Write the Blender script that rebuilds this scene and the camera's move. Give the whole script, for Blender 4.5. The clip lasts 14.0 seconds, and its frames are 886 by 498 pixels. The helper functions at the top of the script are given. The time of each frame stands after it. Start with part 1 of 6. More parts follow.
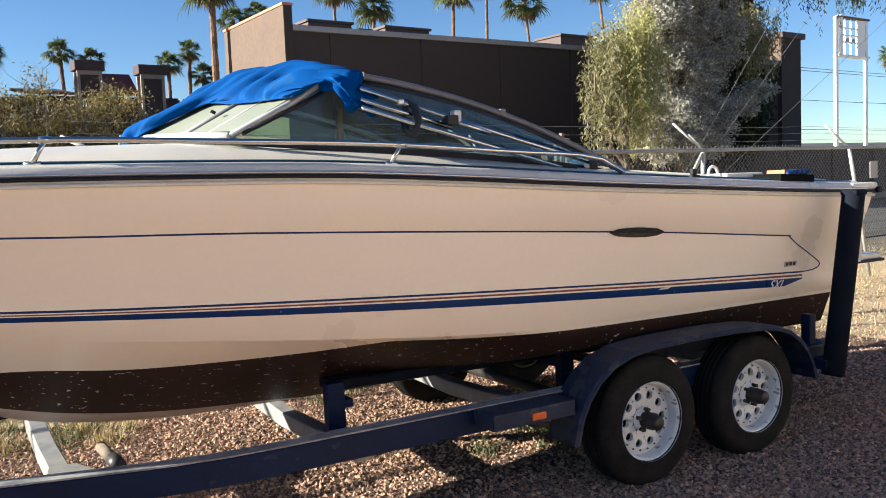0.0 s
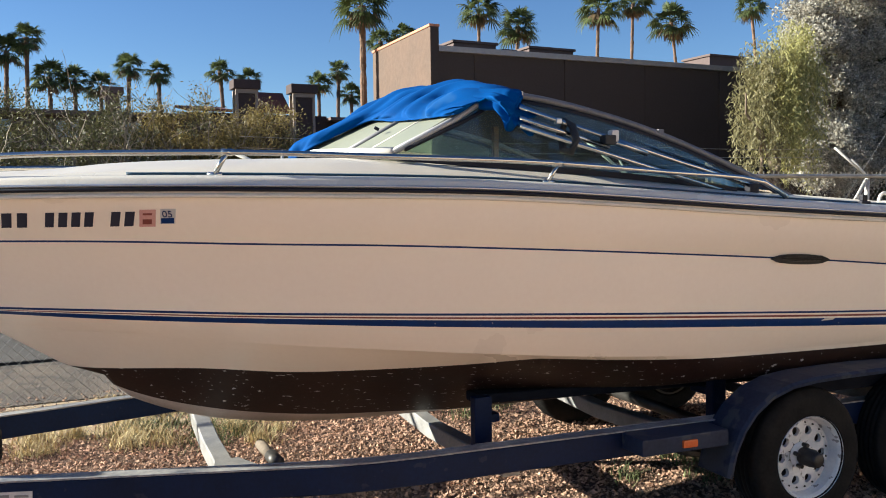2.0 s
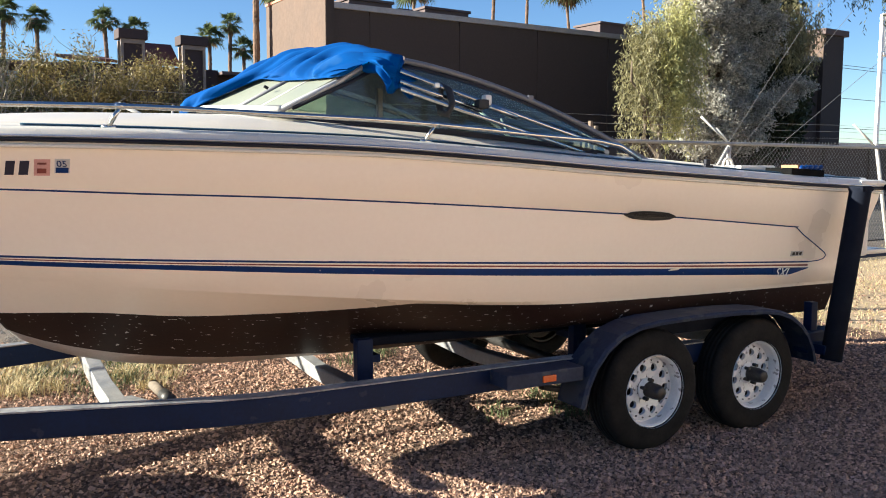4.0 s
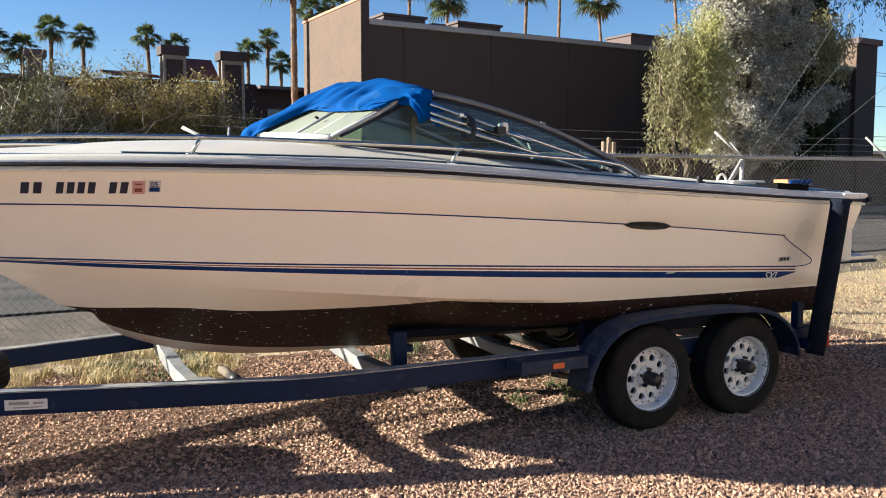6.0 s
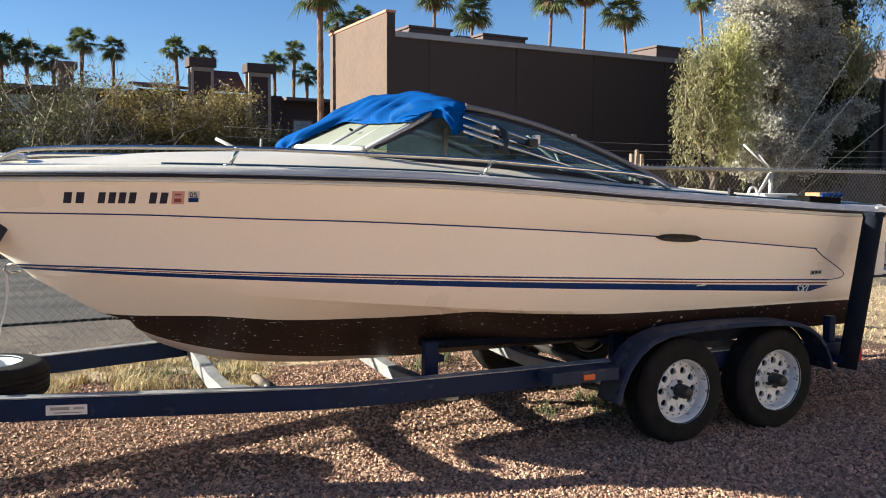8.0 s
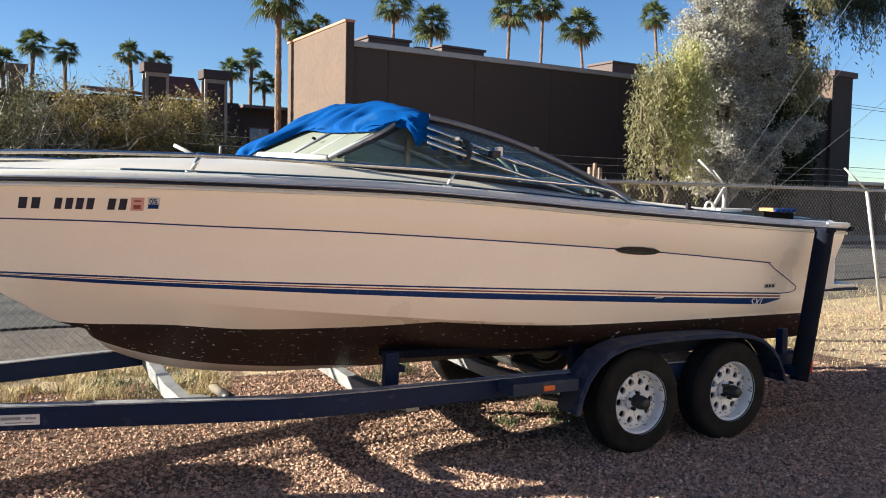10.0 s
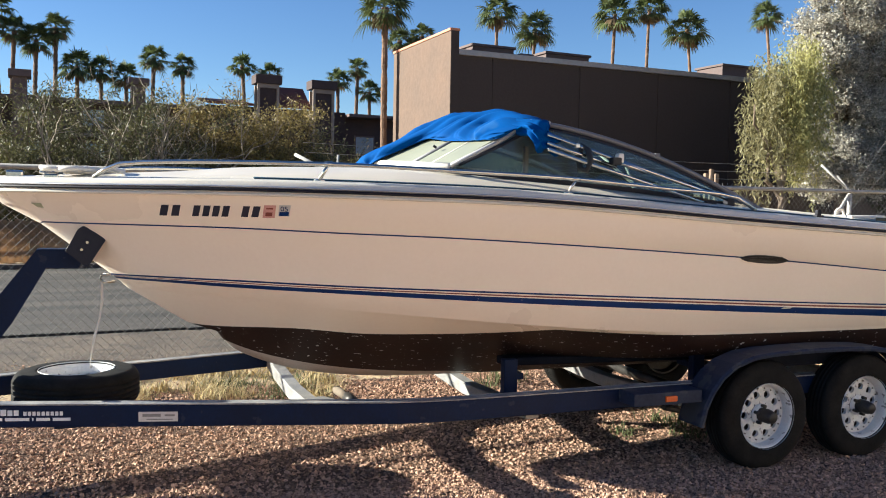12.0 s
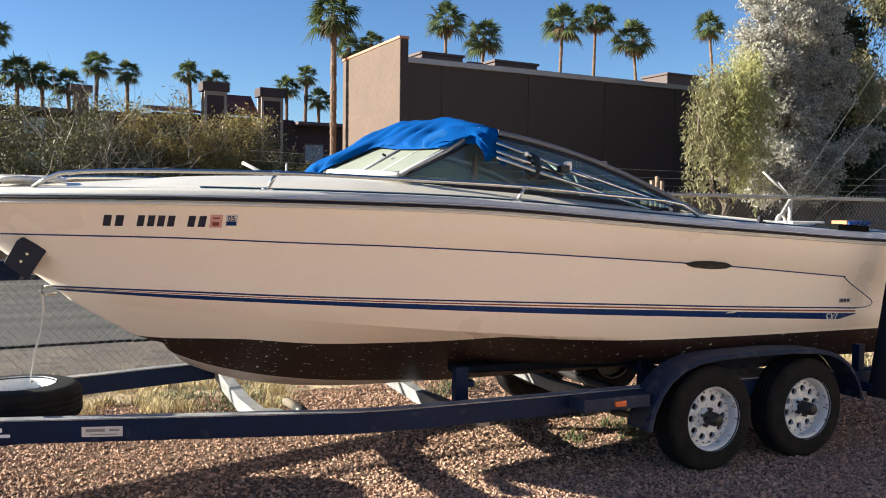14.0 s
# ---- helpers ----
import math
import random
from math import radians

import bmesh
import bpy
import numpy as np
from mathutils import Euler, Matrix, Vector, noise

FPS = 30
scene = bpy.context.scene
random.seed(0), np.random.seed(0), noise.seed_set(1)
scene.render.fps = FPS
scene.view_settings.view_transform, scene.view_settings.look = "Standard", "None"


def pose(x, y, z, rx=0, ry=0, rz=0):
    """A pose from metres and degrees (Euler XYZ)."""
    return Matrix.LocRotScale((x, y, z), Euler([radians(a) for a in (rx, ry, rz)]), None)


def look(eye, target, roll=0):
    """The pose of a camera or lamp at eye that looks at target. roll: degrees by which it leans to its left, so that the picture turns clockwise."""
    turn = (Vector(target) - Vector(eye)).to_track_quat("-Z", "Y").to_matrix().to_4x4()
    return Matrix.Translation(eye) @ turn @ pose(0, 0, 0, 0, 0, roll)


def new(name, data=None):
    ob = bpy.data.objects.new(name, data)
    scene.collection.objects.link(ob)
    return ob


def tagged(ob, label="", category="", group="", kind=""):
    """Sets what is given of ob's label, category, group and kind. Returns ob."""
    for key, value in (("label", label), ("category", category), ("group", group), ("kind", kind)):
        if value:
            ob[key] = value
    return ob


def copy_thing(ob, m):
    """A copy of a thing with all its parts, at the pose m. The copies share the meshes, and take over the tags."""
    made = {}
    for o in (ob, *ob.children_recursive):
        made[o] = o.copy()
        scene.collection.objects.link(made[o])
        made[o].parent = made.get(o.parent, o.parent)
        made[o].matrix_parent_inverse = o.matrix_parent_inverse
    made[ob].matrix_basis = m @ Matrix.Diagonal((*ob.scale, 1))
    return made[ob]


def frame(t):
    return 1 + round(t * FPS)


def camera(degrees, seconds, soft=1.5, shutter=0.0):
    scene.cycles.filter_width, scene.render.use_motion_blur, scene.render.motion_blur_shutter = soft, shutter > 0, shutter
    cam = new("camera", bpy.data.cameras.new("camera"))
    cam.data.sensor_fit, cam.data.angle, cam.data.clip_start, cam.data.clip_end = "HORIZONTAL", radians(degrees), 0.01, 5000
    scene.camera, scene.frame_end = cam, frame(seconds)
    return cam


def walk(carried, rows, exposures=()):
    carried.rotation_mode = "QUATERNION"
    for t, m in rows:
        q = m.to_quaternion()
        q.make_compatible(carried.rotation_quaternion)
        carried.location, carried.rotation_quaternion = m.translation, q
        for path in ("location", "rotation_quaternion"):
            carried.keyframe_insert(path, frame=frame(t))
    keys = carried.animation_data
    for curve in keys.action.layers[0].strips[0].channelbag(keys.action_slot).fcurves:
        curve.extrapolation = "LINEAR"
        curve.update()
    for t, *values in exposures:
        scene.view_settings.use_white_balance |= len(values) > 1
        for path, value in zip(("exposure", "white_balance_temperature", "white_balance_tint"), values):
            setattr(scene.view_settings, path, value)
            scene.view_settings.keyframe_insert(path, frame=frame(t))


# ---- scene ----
cam = camera(54.6, 14.0, soft=1.0)
PATH = [
    (0, (-3.112, -3.193, 1.623), (-2.092, -1.479, 1.465), -2.3),
    (0.5, (-3.225, -3.149, 1.629), (-2.516, -1.281, 1.529), -2.3),
    (1, (-3.314, -3.153, 1.632), (-2.833, -1.214, 1.552), -1.3),
    (1.5, (-3.349, -3.177, 1.619), (-2.904, -1.229, 1.523), -0.7),
    (2, (-3.207, -3.191, 1.615), (-2.465, -1.337, 1.511), -0.8),
    (2.5, (-3.129, -3.215, 1.632), (-2.126, -1.487, 1.529), -0.8),
    (3, (-3.113, -3.218, 1.62), (-2.018, -1.55, 1.486), -0.3),
    (3.5, (-3.184, -3.305, 1.617), (-2.108, -1.628, 1.448), -0.3),
    (4, (-3.291, -3.528, 1.599), (-2.332, -1.784, 1.402), 0.3),
    (4.2, (-3.345, -3.660, 1.586), (-2.455, -1.882, 1.368), 0.3),
    (6.3, (-3.603, -4.229, 1.649), (-2.710, -2.447, 1.486), 0.0),
    (6.5, (-3.595, -4.234, 1.648), (-2.651, -2.478, 1.485), 0.0),
    (7, (-3.625, -4.234, 1.65), (-2.711, -2.463, 1.485), -0.3),
    (7.2, (-3.643, -4.229, 1.652), (-2.779, -2.432, 1.488), -0.3),
    (9.3, (-3.692, -4.229, 1.636), (-2.841, -2.424, 1.504), 0.8),
    (9.5, (-3.703, -4.228, 1.645), (-2.81, -2.443, 1.517), 0.9),
    (10, (-3.703, -4.216, 1.645), (-2.767, -2.452, 1.523), 1.1),
    (10.5, (-3.725, -4.215, 1.642), (-2.802, -2.445, 1.521), 1.2),
    (11, (-3.788, -4.197, 1.641), (-2.975, -2.373, 1.528), 1.5),
    (11.5, (-3.805, -4.191, 1.646), (-3.077, -2.331, 1.535), 1.3),
    (12, (-3.816, -4.19, 1.645), (-3.093, -2.328, 1.535), 1.0),
    (12.5, (-3.811, -4.184, 1.643), (-3.093, -2.321, 1.528), 0.6),
    (13, (-3.811, -4.199, 1.649), (-3.076, -2.343, 1.532), 0.7),
    (13.5, (-3.804, -4.198, 1.649), (-3.015, -2.363, 1.545), 0.8),
    (14, (-3.809, -4.188, 1.65), (-2.981, -2.37, 1.559), 0.7),
]
walk(cam, [(t, look(eye, target, roll)) for t, eye, target, roll in PATH], exposures=[(t, stops + 0.19, 5720, 4) for t, stops in ((0, 1.76), (0.5, 1.84), (1, 1.66), (1.5, 1.5), (2, 1.58), (2.5, 1.63), (3, 1.70), (4, 1.88), (6.5, 1.68), (9.5, 1.70), (14, 1.74))])
# ---------------------------------------------------------------- light
SUN_EL, SUN_AZ = 20.1, 154.7   # elevation; bearing of the sun in the plan, degrees from +x towards +y
world = bpy.data.worlds.new("sky")
scene.world = world
world.use_nodes = True
wn = world.node_tree
sky = wn.nodes.new("ShaderNodeTexSky")
sky.sky_type = "NISHITA"
sky.sun_disc = False
sky.sun_elevation = radians(SUN_EL)
sky.sun_rotation = radians(90 - SUN_AZ)
sky.air_density, sky.dust_density, sky.ozone_density = 1.0, 0.0, 2.6
sky.altitude = 600
deep = wn.nodes.new("ShaderNodeHueSaturation")
deep.inputs["Hue"].default_value, deep.inputs["Saturation"].default_value = 0.512, 1.12
wn.links.new(sky.outputs[0], deep.inputs["Color"])
wn.links.new(deep.outputs[0], wn.nodes["Background"].inputs[0])
wn.nodes["Background"].inputs[1].default_value = 0.038
sun_data = bpy.data.lights.new("sun", "SUN")
sun_data.energy, sun_data.angle, sun_data.color = 5.0, radians(0.5), (1.0, 0.88, 0.70)
sun = new("sun", sun_data)
sd = Vector((math.cos(radians(SUN_EL)) * math.cos(radians(SUN_AZ)), math.cos(radians(SUN_EL)) * math.sin(radians(SUN_AZ)), math.sin(radians(SUN_EL))))
sun.matrix_world = look(sd * 60, (0, 0, 0))

# ---------------------------------------------------------------- materials


def mat(name, a, b=None, rough=0.6, metal=0.0, scale=8.0, fine=90.0, bump=0.15, dist=0.004, vary=0.0, spec=0.5, c=None, camount=0.0, cscale=25.0, island=0.0, clo=0.62, stretch=None):
    """Two-scale noise between colours a and b, fine relief, and optional chips of colour c."""
    m = bpy.data.materials.new(name)
    m.use_nodes = True
    nt = m.node_tree
    p = nt.nodes["Principled BSDF"]
    p.inputs["Metallic"].default_value = metal
    p.inputs["Specular IOR Level"].default_value = spec
    tc = nt.nodes.new("ShaderNodeTexCoord")
    where = tc.outputs["Object"]
    if stretch:
        mp = nt.nodes.new("ShaderNodeMapping")
        mp.inputs["Scale"].default_value = stretch
        nt.links.new(where, mp.inputs["Vector"])
        where = mp.outputs["Vector"]
    n1 = nt.nodes.new("ShaderNodeTexNoise")
    n1.inputs["Scale"].default_value, n1.inputs["Detail"].default_value = scale, 6.0
    n2 = nt.nodes.new("ShaderNodeTexNoise")
    n2.inputs["Scale"].default_value, n2.inputs["Detail"].default_value = fine, 4.0
    nt.links.new(where, n1.inputs["Vector"])
    nt.links.new(where, n2.inputs["Vector"])
    mixf = nt.nodes.new("ShaderNodeMix")
    mixf.inputs["Factor"].default_value = 0.4
    nt.links.new(n1.outputs["Fac"], mixf.inputs["A"])
    nt.links.new(n2.outputs["Fac"], mixf.inputs["B"])
    ramp = nt.nodes.new("ShaderNodeValToRGB")
    ramp.color_ramp.elements[0].position, ramp.color_ramp.elements[1].position = 0.36, 0.64
    b = b or tuple(v * 0.8 for v in a)
    ramp.color_ramp.elements[0].color, ramp.color_ramp.elements[1].color = (*b, 1), (*a, 1)
    nt.links.new(mixf.outputs["Result"], ramp.inputs["Fac"])
    col = ramp.outputs["Color"]
    if c:
        n3 = nt.nodes.new("ShaderNodeTexNoise")
        n3.inputs["Scale"].default_value, n3.inputs["Detail"].default_value = cscale, 3.0
        nt.links.new(where, n3.inputs["Vector"])
        r3 = nt.nodes.new("ShaderNodeValToRGB")
        r3.color_ramp.elements[0].position, r3.color_ramp.elements[1].position = clo, clo + 0.04
        nt.links.new(n3.outputs["Fac"], r3.inputs["Fac"])
        mul = nt.nodes.new("ShaderNodeMath")
        mul.operation = "MULTIPLY"
        mul.inputs[1].default_value = camount
        nt.links.new(r3.outputs["Color"], mul.inputs[0])
        mx = nt.nodes.new("ShaderNodeMix")
        mx.data_type = "RGBA"
        nt.links.new(mul.outputs[0], mx.inputs["Factor"])
        nt.links.new(col, mx.inputs["A"])
        mx.inputs["B"].default_value = (*c, 1)
        col = mx.outputs["Result"]
    if vary or island:
        hsv = nt.nodes.new("ShaderNodeHueSaturation")
        mr = nt.nodes.new("ShaderNodeMapRange")
        amount = vary or island
        mr.inputs["To Min"].default_value, mr.inputs["To Max"].default_value = 1 - amount, 1 + amount
        if vary:
            src = nt.nodes.new("ShaderNodeObjectInfo").outputs["Random"]
        else:
            src = nt.nodes.new("ShaderNodeNewGeometry").outputs["Random Per Island"]
        nt.links.new(src, mr.inputs["Value"])
        nt.links.new(mr.outputs["Result"], hsv.inputs["Value"])
        nt.links.new(col, hsv.inputs["Color"])
        col = hsv.outputs["Color"]
    nt.links.new(col, p.inputs["Base Color"])
    rr = nt.nodes.new("ShaderNodeMapRange")
    rr.inputs["To Min"].default_value, rr.inputs["To Max"].default_value = max(rough - 0.1, 0.02), min(rough + 0.1, 1)
    nt.links.new(n1.outputs["Fac"], rr.inputs["Value"])
    nt.links.new(rr.outputs["Result"], p.inputs["Roughness"])
    if bump:
        bp = nt.nodes.new("ShaderNodeBump")
        bp.inputs["Strength"].default_value, bp.inputs["Distance"].default_value = bump, dist
        nt.links.new(n2.outputs["Fac"], bp.inputs["Height"])
        nt.links.new(bp.outputs["Normal"], p.inputs["Normal"])
    return m


M = {}
M["gelcoat"] = mat("cream_gelcoat", (0.86, 0.77, 0.66), (0.83, 0.735, 0.625), 0.30, scale=0.9, fine=40, bump=0.02)
M["deck"] = mat("white_deck", (0.66, 0.61, 0.53), (0.58, 0.54, 0.47), 0.28, scale=3, fine=120, bump=0.04)
M["coaming"] = mat("cream_coaming", (0.60, 0.54, 0.45), (0.54, 0.48, 0.40), 0.35, scale=3, fine=120, bump=0.03)
M["antifoul"] = mat("brown_bottom_paint", (0.026, 0.0125, 0.0095), (0.012, 0.007, 0.006), 0.55, scale=5, fine=60, bump=0.08, c=(0.62, 0.60, 0.58), camount=0.95, cscale=44, clo=0.665, spec=0.25, stretch=(0.6, 1, 1.2))
M["bare"] = mat("bare_grey_bottom", (0.50, 0.46, 0.44), (0.40, 0.36, 0.34), 0.5, scale=6, fine=80, bump=0.05)
M["stripe_blue"] = mat("blue_stripe", (0.003, 0.030, 0.135), (0.003, 0.022, 0.10), 0.4, scale=10, bump=0.02, c=(0.5, 0.45, 0.4), camount=0.5, cscale=60, clo=0.71, spec=0.2)
M["stripe_red"] = mat("dull_red_stripe", (0.22, 0.05, 0.035), (0.16, 0.035, 0.03), 0.4, bump=0.02)
M["rub"] = mat("black_rub_rail", (0.008, 0.008, 0.014), (0.012, 0.012, 0.02), 0.6, bump=0.03, spec=0.25)
M["silver"] = mat("dull_silver_trim", (0.55, 0.55, 0.56), (0.42, 0.42, 0.44), 0.35, metal=0.8, bump=0.03)
M["chrome"] = mat("stainless_tube", (0.56, 0.53, 0.49), (0.46, 0.44, 0.40), 0.22, metal=1.0, bump=0.02)
M["alu"] = mat("oxidised_aluminium_frame", (0.17, 0.165, 0.175), (0.12, 0.12, 0.13), 0.55, metal=0.3, bump=0.05)
M["black"] = mat("black_rubber", (0.012, 0.012, 0.013), (0.022, 0.021, 0.020), 0.7, scale=20, bump=0.1)
M["tyre"] = mat("dusty_black_tyre", (0.009, 0.0088, 0.0085), (0.018, 0.0165, 0.015), 0.85, scale=9, fine=70, bump=0.15, spec=0.15)
M["trailer"] = mat("dark_blue_trailer_paint", (0.0045, 0.015, 0.052), (0.004, 0.010, 0.032), 0.5, scale=4, fine=60, bump=0.05, c=(0.05, 0.055, 0.07), camount=0.35, cscale=14, clo=0.66, spec=0.16)
# worn paint, lightened further for the sun along the rail top
M["worn_lit_edge"] = mat("worn_sunlit_edge", (0.34, 0.33, 0.31), (0.10, 0.105, 0.12), 0.5, scale=6, fine=40, bump=0.05)
M["galv"] = mat("galvanised_steel", (0.31, 0.30, 0.285), (0.21, 0.205, 0.20), 0.55, metal=0.3, scale=12, bump=0.08)
M["rimwhite"] = mat("white_wheel_paint", (0.74, 0.74, 0.74), (0.60, 0.61, 0.62), 0.4, scale=10, bump=0.05, c=(0.12, 0.11, 0.11), camount=0.75, cscale=26, clo=0.635)
M["hub"] = mat("greasy_hub", (0.03, 0.028, 0.026), (0.06, 0.055, 0.05), 0.5, metal=0.5, bump=0.1)
M["orange"] = mat("orange_lens", (0.65, 0.13, 0.02), (0.5, 0.09, 0.015), 0.25, bump=0.02)
M["red"] = mat("red_lens", (0.42, 0.02, 0.02), (0.3, 0.015, 0.015), 0.25, bump=0.02)
M["tarp"] = mat("blue_canvas", (0.0010, 0.058, 0.235), (0.0008, 0.043, 0.18), 0.85, scale=5, fine=400, bump=0.15, dist=0.001, c=(0.03, 0.10, 0.24), camount=0.35, cscale=3.2, clo=0.62, spec=0.1)
M["wood"] = mat("weathered_wood", (0.22, 0.095, 0.045), (0.14, 0.06, 0.03), 0.7, scale=14, bump=0.2)
M["vinyl"] = mat("white_vinyl", (0.68, 0.64, 0.58), (0.58, 0.54, 0.48), 0.5, bump=0.05)
M["carpet"] = mat("dark_bunk_carpet", (0.007, 0.009, 0.016), (0.012, 0.014, 0.022), 0.95, fine=300, bump=0.4, spec=0.1)
M["fender"] = mat("weathered_blue_fender", (0.026, 0.036, 0.066), (0.012, 0.018, 0.038), 0.6, scale=5, fine=50, bump=0.06, c=(0.07, 0.07, 0.075), camount=0.5, cscale=7, clo=0.56, spec=0.2)
M["roller"] = mat("tan_dusty_roller", (0.20, 0.155, 0.11), (0.11, 0.085, 0.06), 0.85, scale=14, bump=0.1)
M["stake"] = mat("grey_brown_stake", (0.24, 0.17, 0.115), (0.15, 0.105, 0.07), 0.85, scale=14, bump=0.2)
M["pad"] = mat("matt_black_pad", (0.005, 0.005, 0.005), (0.009, 0.009, 0.009), 0.95, bump=0.1, spec=0.05)
M["board"] = mat("orange_varnished_wood", (0.42, 0.17, 0.055), (0.28, 0.10, 0.035), 0.6, scale=14, bump=0.2)
M["teal"] = mat("dark_teal_stripe", (0.010, 0.040, 0.070), (0.008, 0.030, 0.052), 0.45, bump=0.02, spec=0.3)
M["label"] = mat("silver_label", (0.62, 0.62, 0.62), (0.50, 0.50, 0.50), 0.35, metal=0.3, bump=0.02)
M["ink"] = mat("navy_ink", (0.010, 0.012, 0.030), (0.012, 0.016, 0.04), 0.5, bump=0.0)
M["whiteink"] = mat("white_lettering", (0.80, 0.80, 0.80), (0.70, 0.70, 0.70), 0.5, bump=0.0)
M["pink"] = mat("faded_red_sticker", (0.60, 0.34, 0.30), (0.52, 0.26, 0.24), 0.5, bump=0.0)
# hall stucco: lighter tan for sunward faces, darker brown for shaded ones
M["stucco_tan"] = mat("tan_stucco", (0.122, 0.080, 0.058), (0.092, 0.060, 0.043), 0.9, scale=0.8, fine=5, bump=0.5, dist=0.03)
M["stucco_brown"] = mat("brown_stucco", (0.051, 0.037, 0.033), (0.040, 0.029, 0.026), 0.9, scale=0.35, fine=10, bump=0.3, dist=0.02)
M["coping"] = mat("terracotta_coping", (0.52, 0.22, 0.13), (0.42, 0.17, 0.10), 0.8, bump=0.1)
M["greytrim"] = mat("grey_metal_coping", (0.33, 0.30, 0.30), (0.26, 0.24, 0.24), 0.5, metal=0.3, bump=0.05)
M["motel"] = mat("dark_motel_wall", (0.060, 0.038, 0.036), (0.042, 0.028, 0.027), 0.9, scale=0.8, fine=8, bump=0.2, dist=0.02)
M["motel_trim"] = mat("mauve_motel_trim", (0.115, 0.080, 0.074), (0.09, 0.063, 0.058), 0.85, scale=1, fine=8, bump=0.1)
M["motel_glass"] = mat("curtained_window_glass", (0.30, 0.36, 0.42), (0.20, 0.25, 0.30), 0.15, scale=0.6, bump=0.0)
M["rooftile"] = mat("red_clay_roof", (0.17, 0.055, 0.038), (0.11, 0.037, 0.028), 0.9, scale=2, fine=12, bump=0.4, dist=0.03)
M["asphalt"] = mat("old_asphalt", (0.085, 0.072, 0.060), (0.034, 0.029, 0.025), 0.9, scale=0.9, fine=40, bump=0.7, dist=0.02, c=(0.018, 0.016, 0.014), camount=0.85, cscale=1.3, clo=0.52, stretch=(0.22, 1.5, 1))
M["earth"] = mat("pale_desert_earth", (0.46, 0.34, 0.20), (0.36, 0.26, 0.15), 0.95, scale=0.7, fine=22, bump=0.6, dist=0.03, c=(0.26, 0.19, 0.11), camount=0.4, cscale=2.5, clo=0.57)
M["shoulder"] = mat("brown_gravel_shoulder", (0.155, 0.118, 0.085), (0.075, 0.058, 0.044), 0.95, scale=1.6, fine=40, bump=1.0, dist=0.04, c=(0.045, 0.036, 0.028), camount=0.7, cscale=4, clo=0.56)
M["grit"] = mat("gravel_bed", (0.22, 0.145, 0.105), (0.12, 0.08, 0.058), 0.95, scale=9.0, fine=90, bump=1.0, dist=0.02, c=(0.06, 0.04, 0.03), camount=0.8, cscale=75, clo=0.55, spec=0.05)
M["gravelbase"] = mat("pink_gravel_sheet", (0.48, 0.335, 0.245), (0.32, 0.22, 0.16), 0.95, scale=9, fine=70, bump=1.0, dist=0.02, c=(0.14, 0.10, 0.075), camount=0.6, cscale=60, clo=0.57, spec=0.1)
M["stone"] = mat("pink_grey_gravel", (0.45, 0.288, 0.197), (0.255, 0.157, 0.107), 0.8, scale=30, fine=180, bump=0.2, dist=0.003, island=0.5, spec=0.15)
M["scuff"] = mat("faded_green_scuff", (0.42, 0.44, 0.30), (0.34, 0.37, 0.24), 0.6, bump=0.0)
M["straw"] = mat("dry_straw_grass", (0.52, 0.42, 0.22), (0.40, 0.31, 0.15), 0.8, scale=20, bump=0.0, island=0.35)
M["greengrass"] = mat("green_weed", (0.115, 0.130, 0.045), (0.07, 0.085, 0.03), 0.8, scale=20, bump=0.0, island=0.35)
M["bark"] = mat("grey_brown_bark", (0.20, 0.15, 0.11), (0.13, 0.10, 0.07), 0.95, scale=4, fine=30, bump=0.6, dist=0.02)
M["twig"] = mat("bare_twig", (0.20, 0.15, 0.10), (0.11, 0.08, 0.055), 0.9, scale=3, fine=30, bump=0.0, island=0.3)
M["palmtrunk"] = mat("palm_trunk_bark", (0.22, 0.135, 0.085), (0.10, 0.060, 0.040), 0.95, scale=2.2, fine=9, bump=0.9, dist=0.05)
M["blockwall"] = mat("brown_block_wall", (0.075, 0.053, 0.044), (0.058, 0.041, 0.035), 0.9, scale=0.8, fine=12, bump=0.3, dist=0.01)
M["wire"] = mat("dull_galvanised_wire", (0.36, 0.34, 0.31), (0.24, 0.225, 0.205), 0.5, metal=0.4, bump=0.0)
M["postpaint"] = mat("white_painted_post", (0.48, 0.46, 0.43), (0.36, 0.345, 0.32), 0.6, scale=9, bump=0.1, c=(0.3, 0.22, 0.16), camount=0.5, cscale=14, clo=0.62)
M["signwhite"] = mat("white_sign_steel", (0.80, 0.80, 0.80), (0.70, 0.70, 0.71), 0.5, scale=1, bump=0.02)
M["housewall"] = mat("grey_house_wall", (0.42, 0.40, 0.39), (0.34, 0.33, 0.32), 0.9, scale=0.5, bump=0.1)
M["blackwire"] = mat("black_cable", (0.02, 0.02, 0.022), (0.03, 0.03, 0.032), 0.7, bump=0.0)


def leaf_mat(name, a, b, trans=0.35, island=0.4):
    m = mat(name, a, b, 0.55, scale=3, fine=9, bump=0.0, island=island, spec=0.3)
    nt = m.node_tree
    p = nt.nodes["Principled BSDF"]
    out = nt.nodes["Material Output"]
    tr = nt.nodes.new("ShaderNodeBsdfTranslucent")
    ms = nt.nodes.new("ShaderNodeMixShader")
    ms.inputs[0].default_value = trans
    src = p.inputs["Base Color"].links[0].from_socket
    nt.links.new(src, tr.inputs["Color"])
    nt.links.new(p.outputs[0], ms.inputs[1])
    nt.links.new(tr.outputs[0], ms.inputs[2])
    nt.links.new(ms.outputs[0], out.inputs["Surface"])
    return m


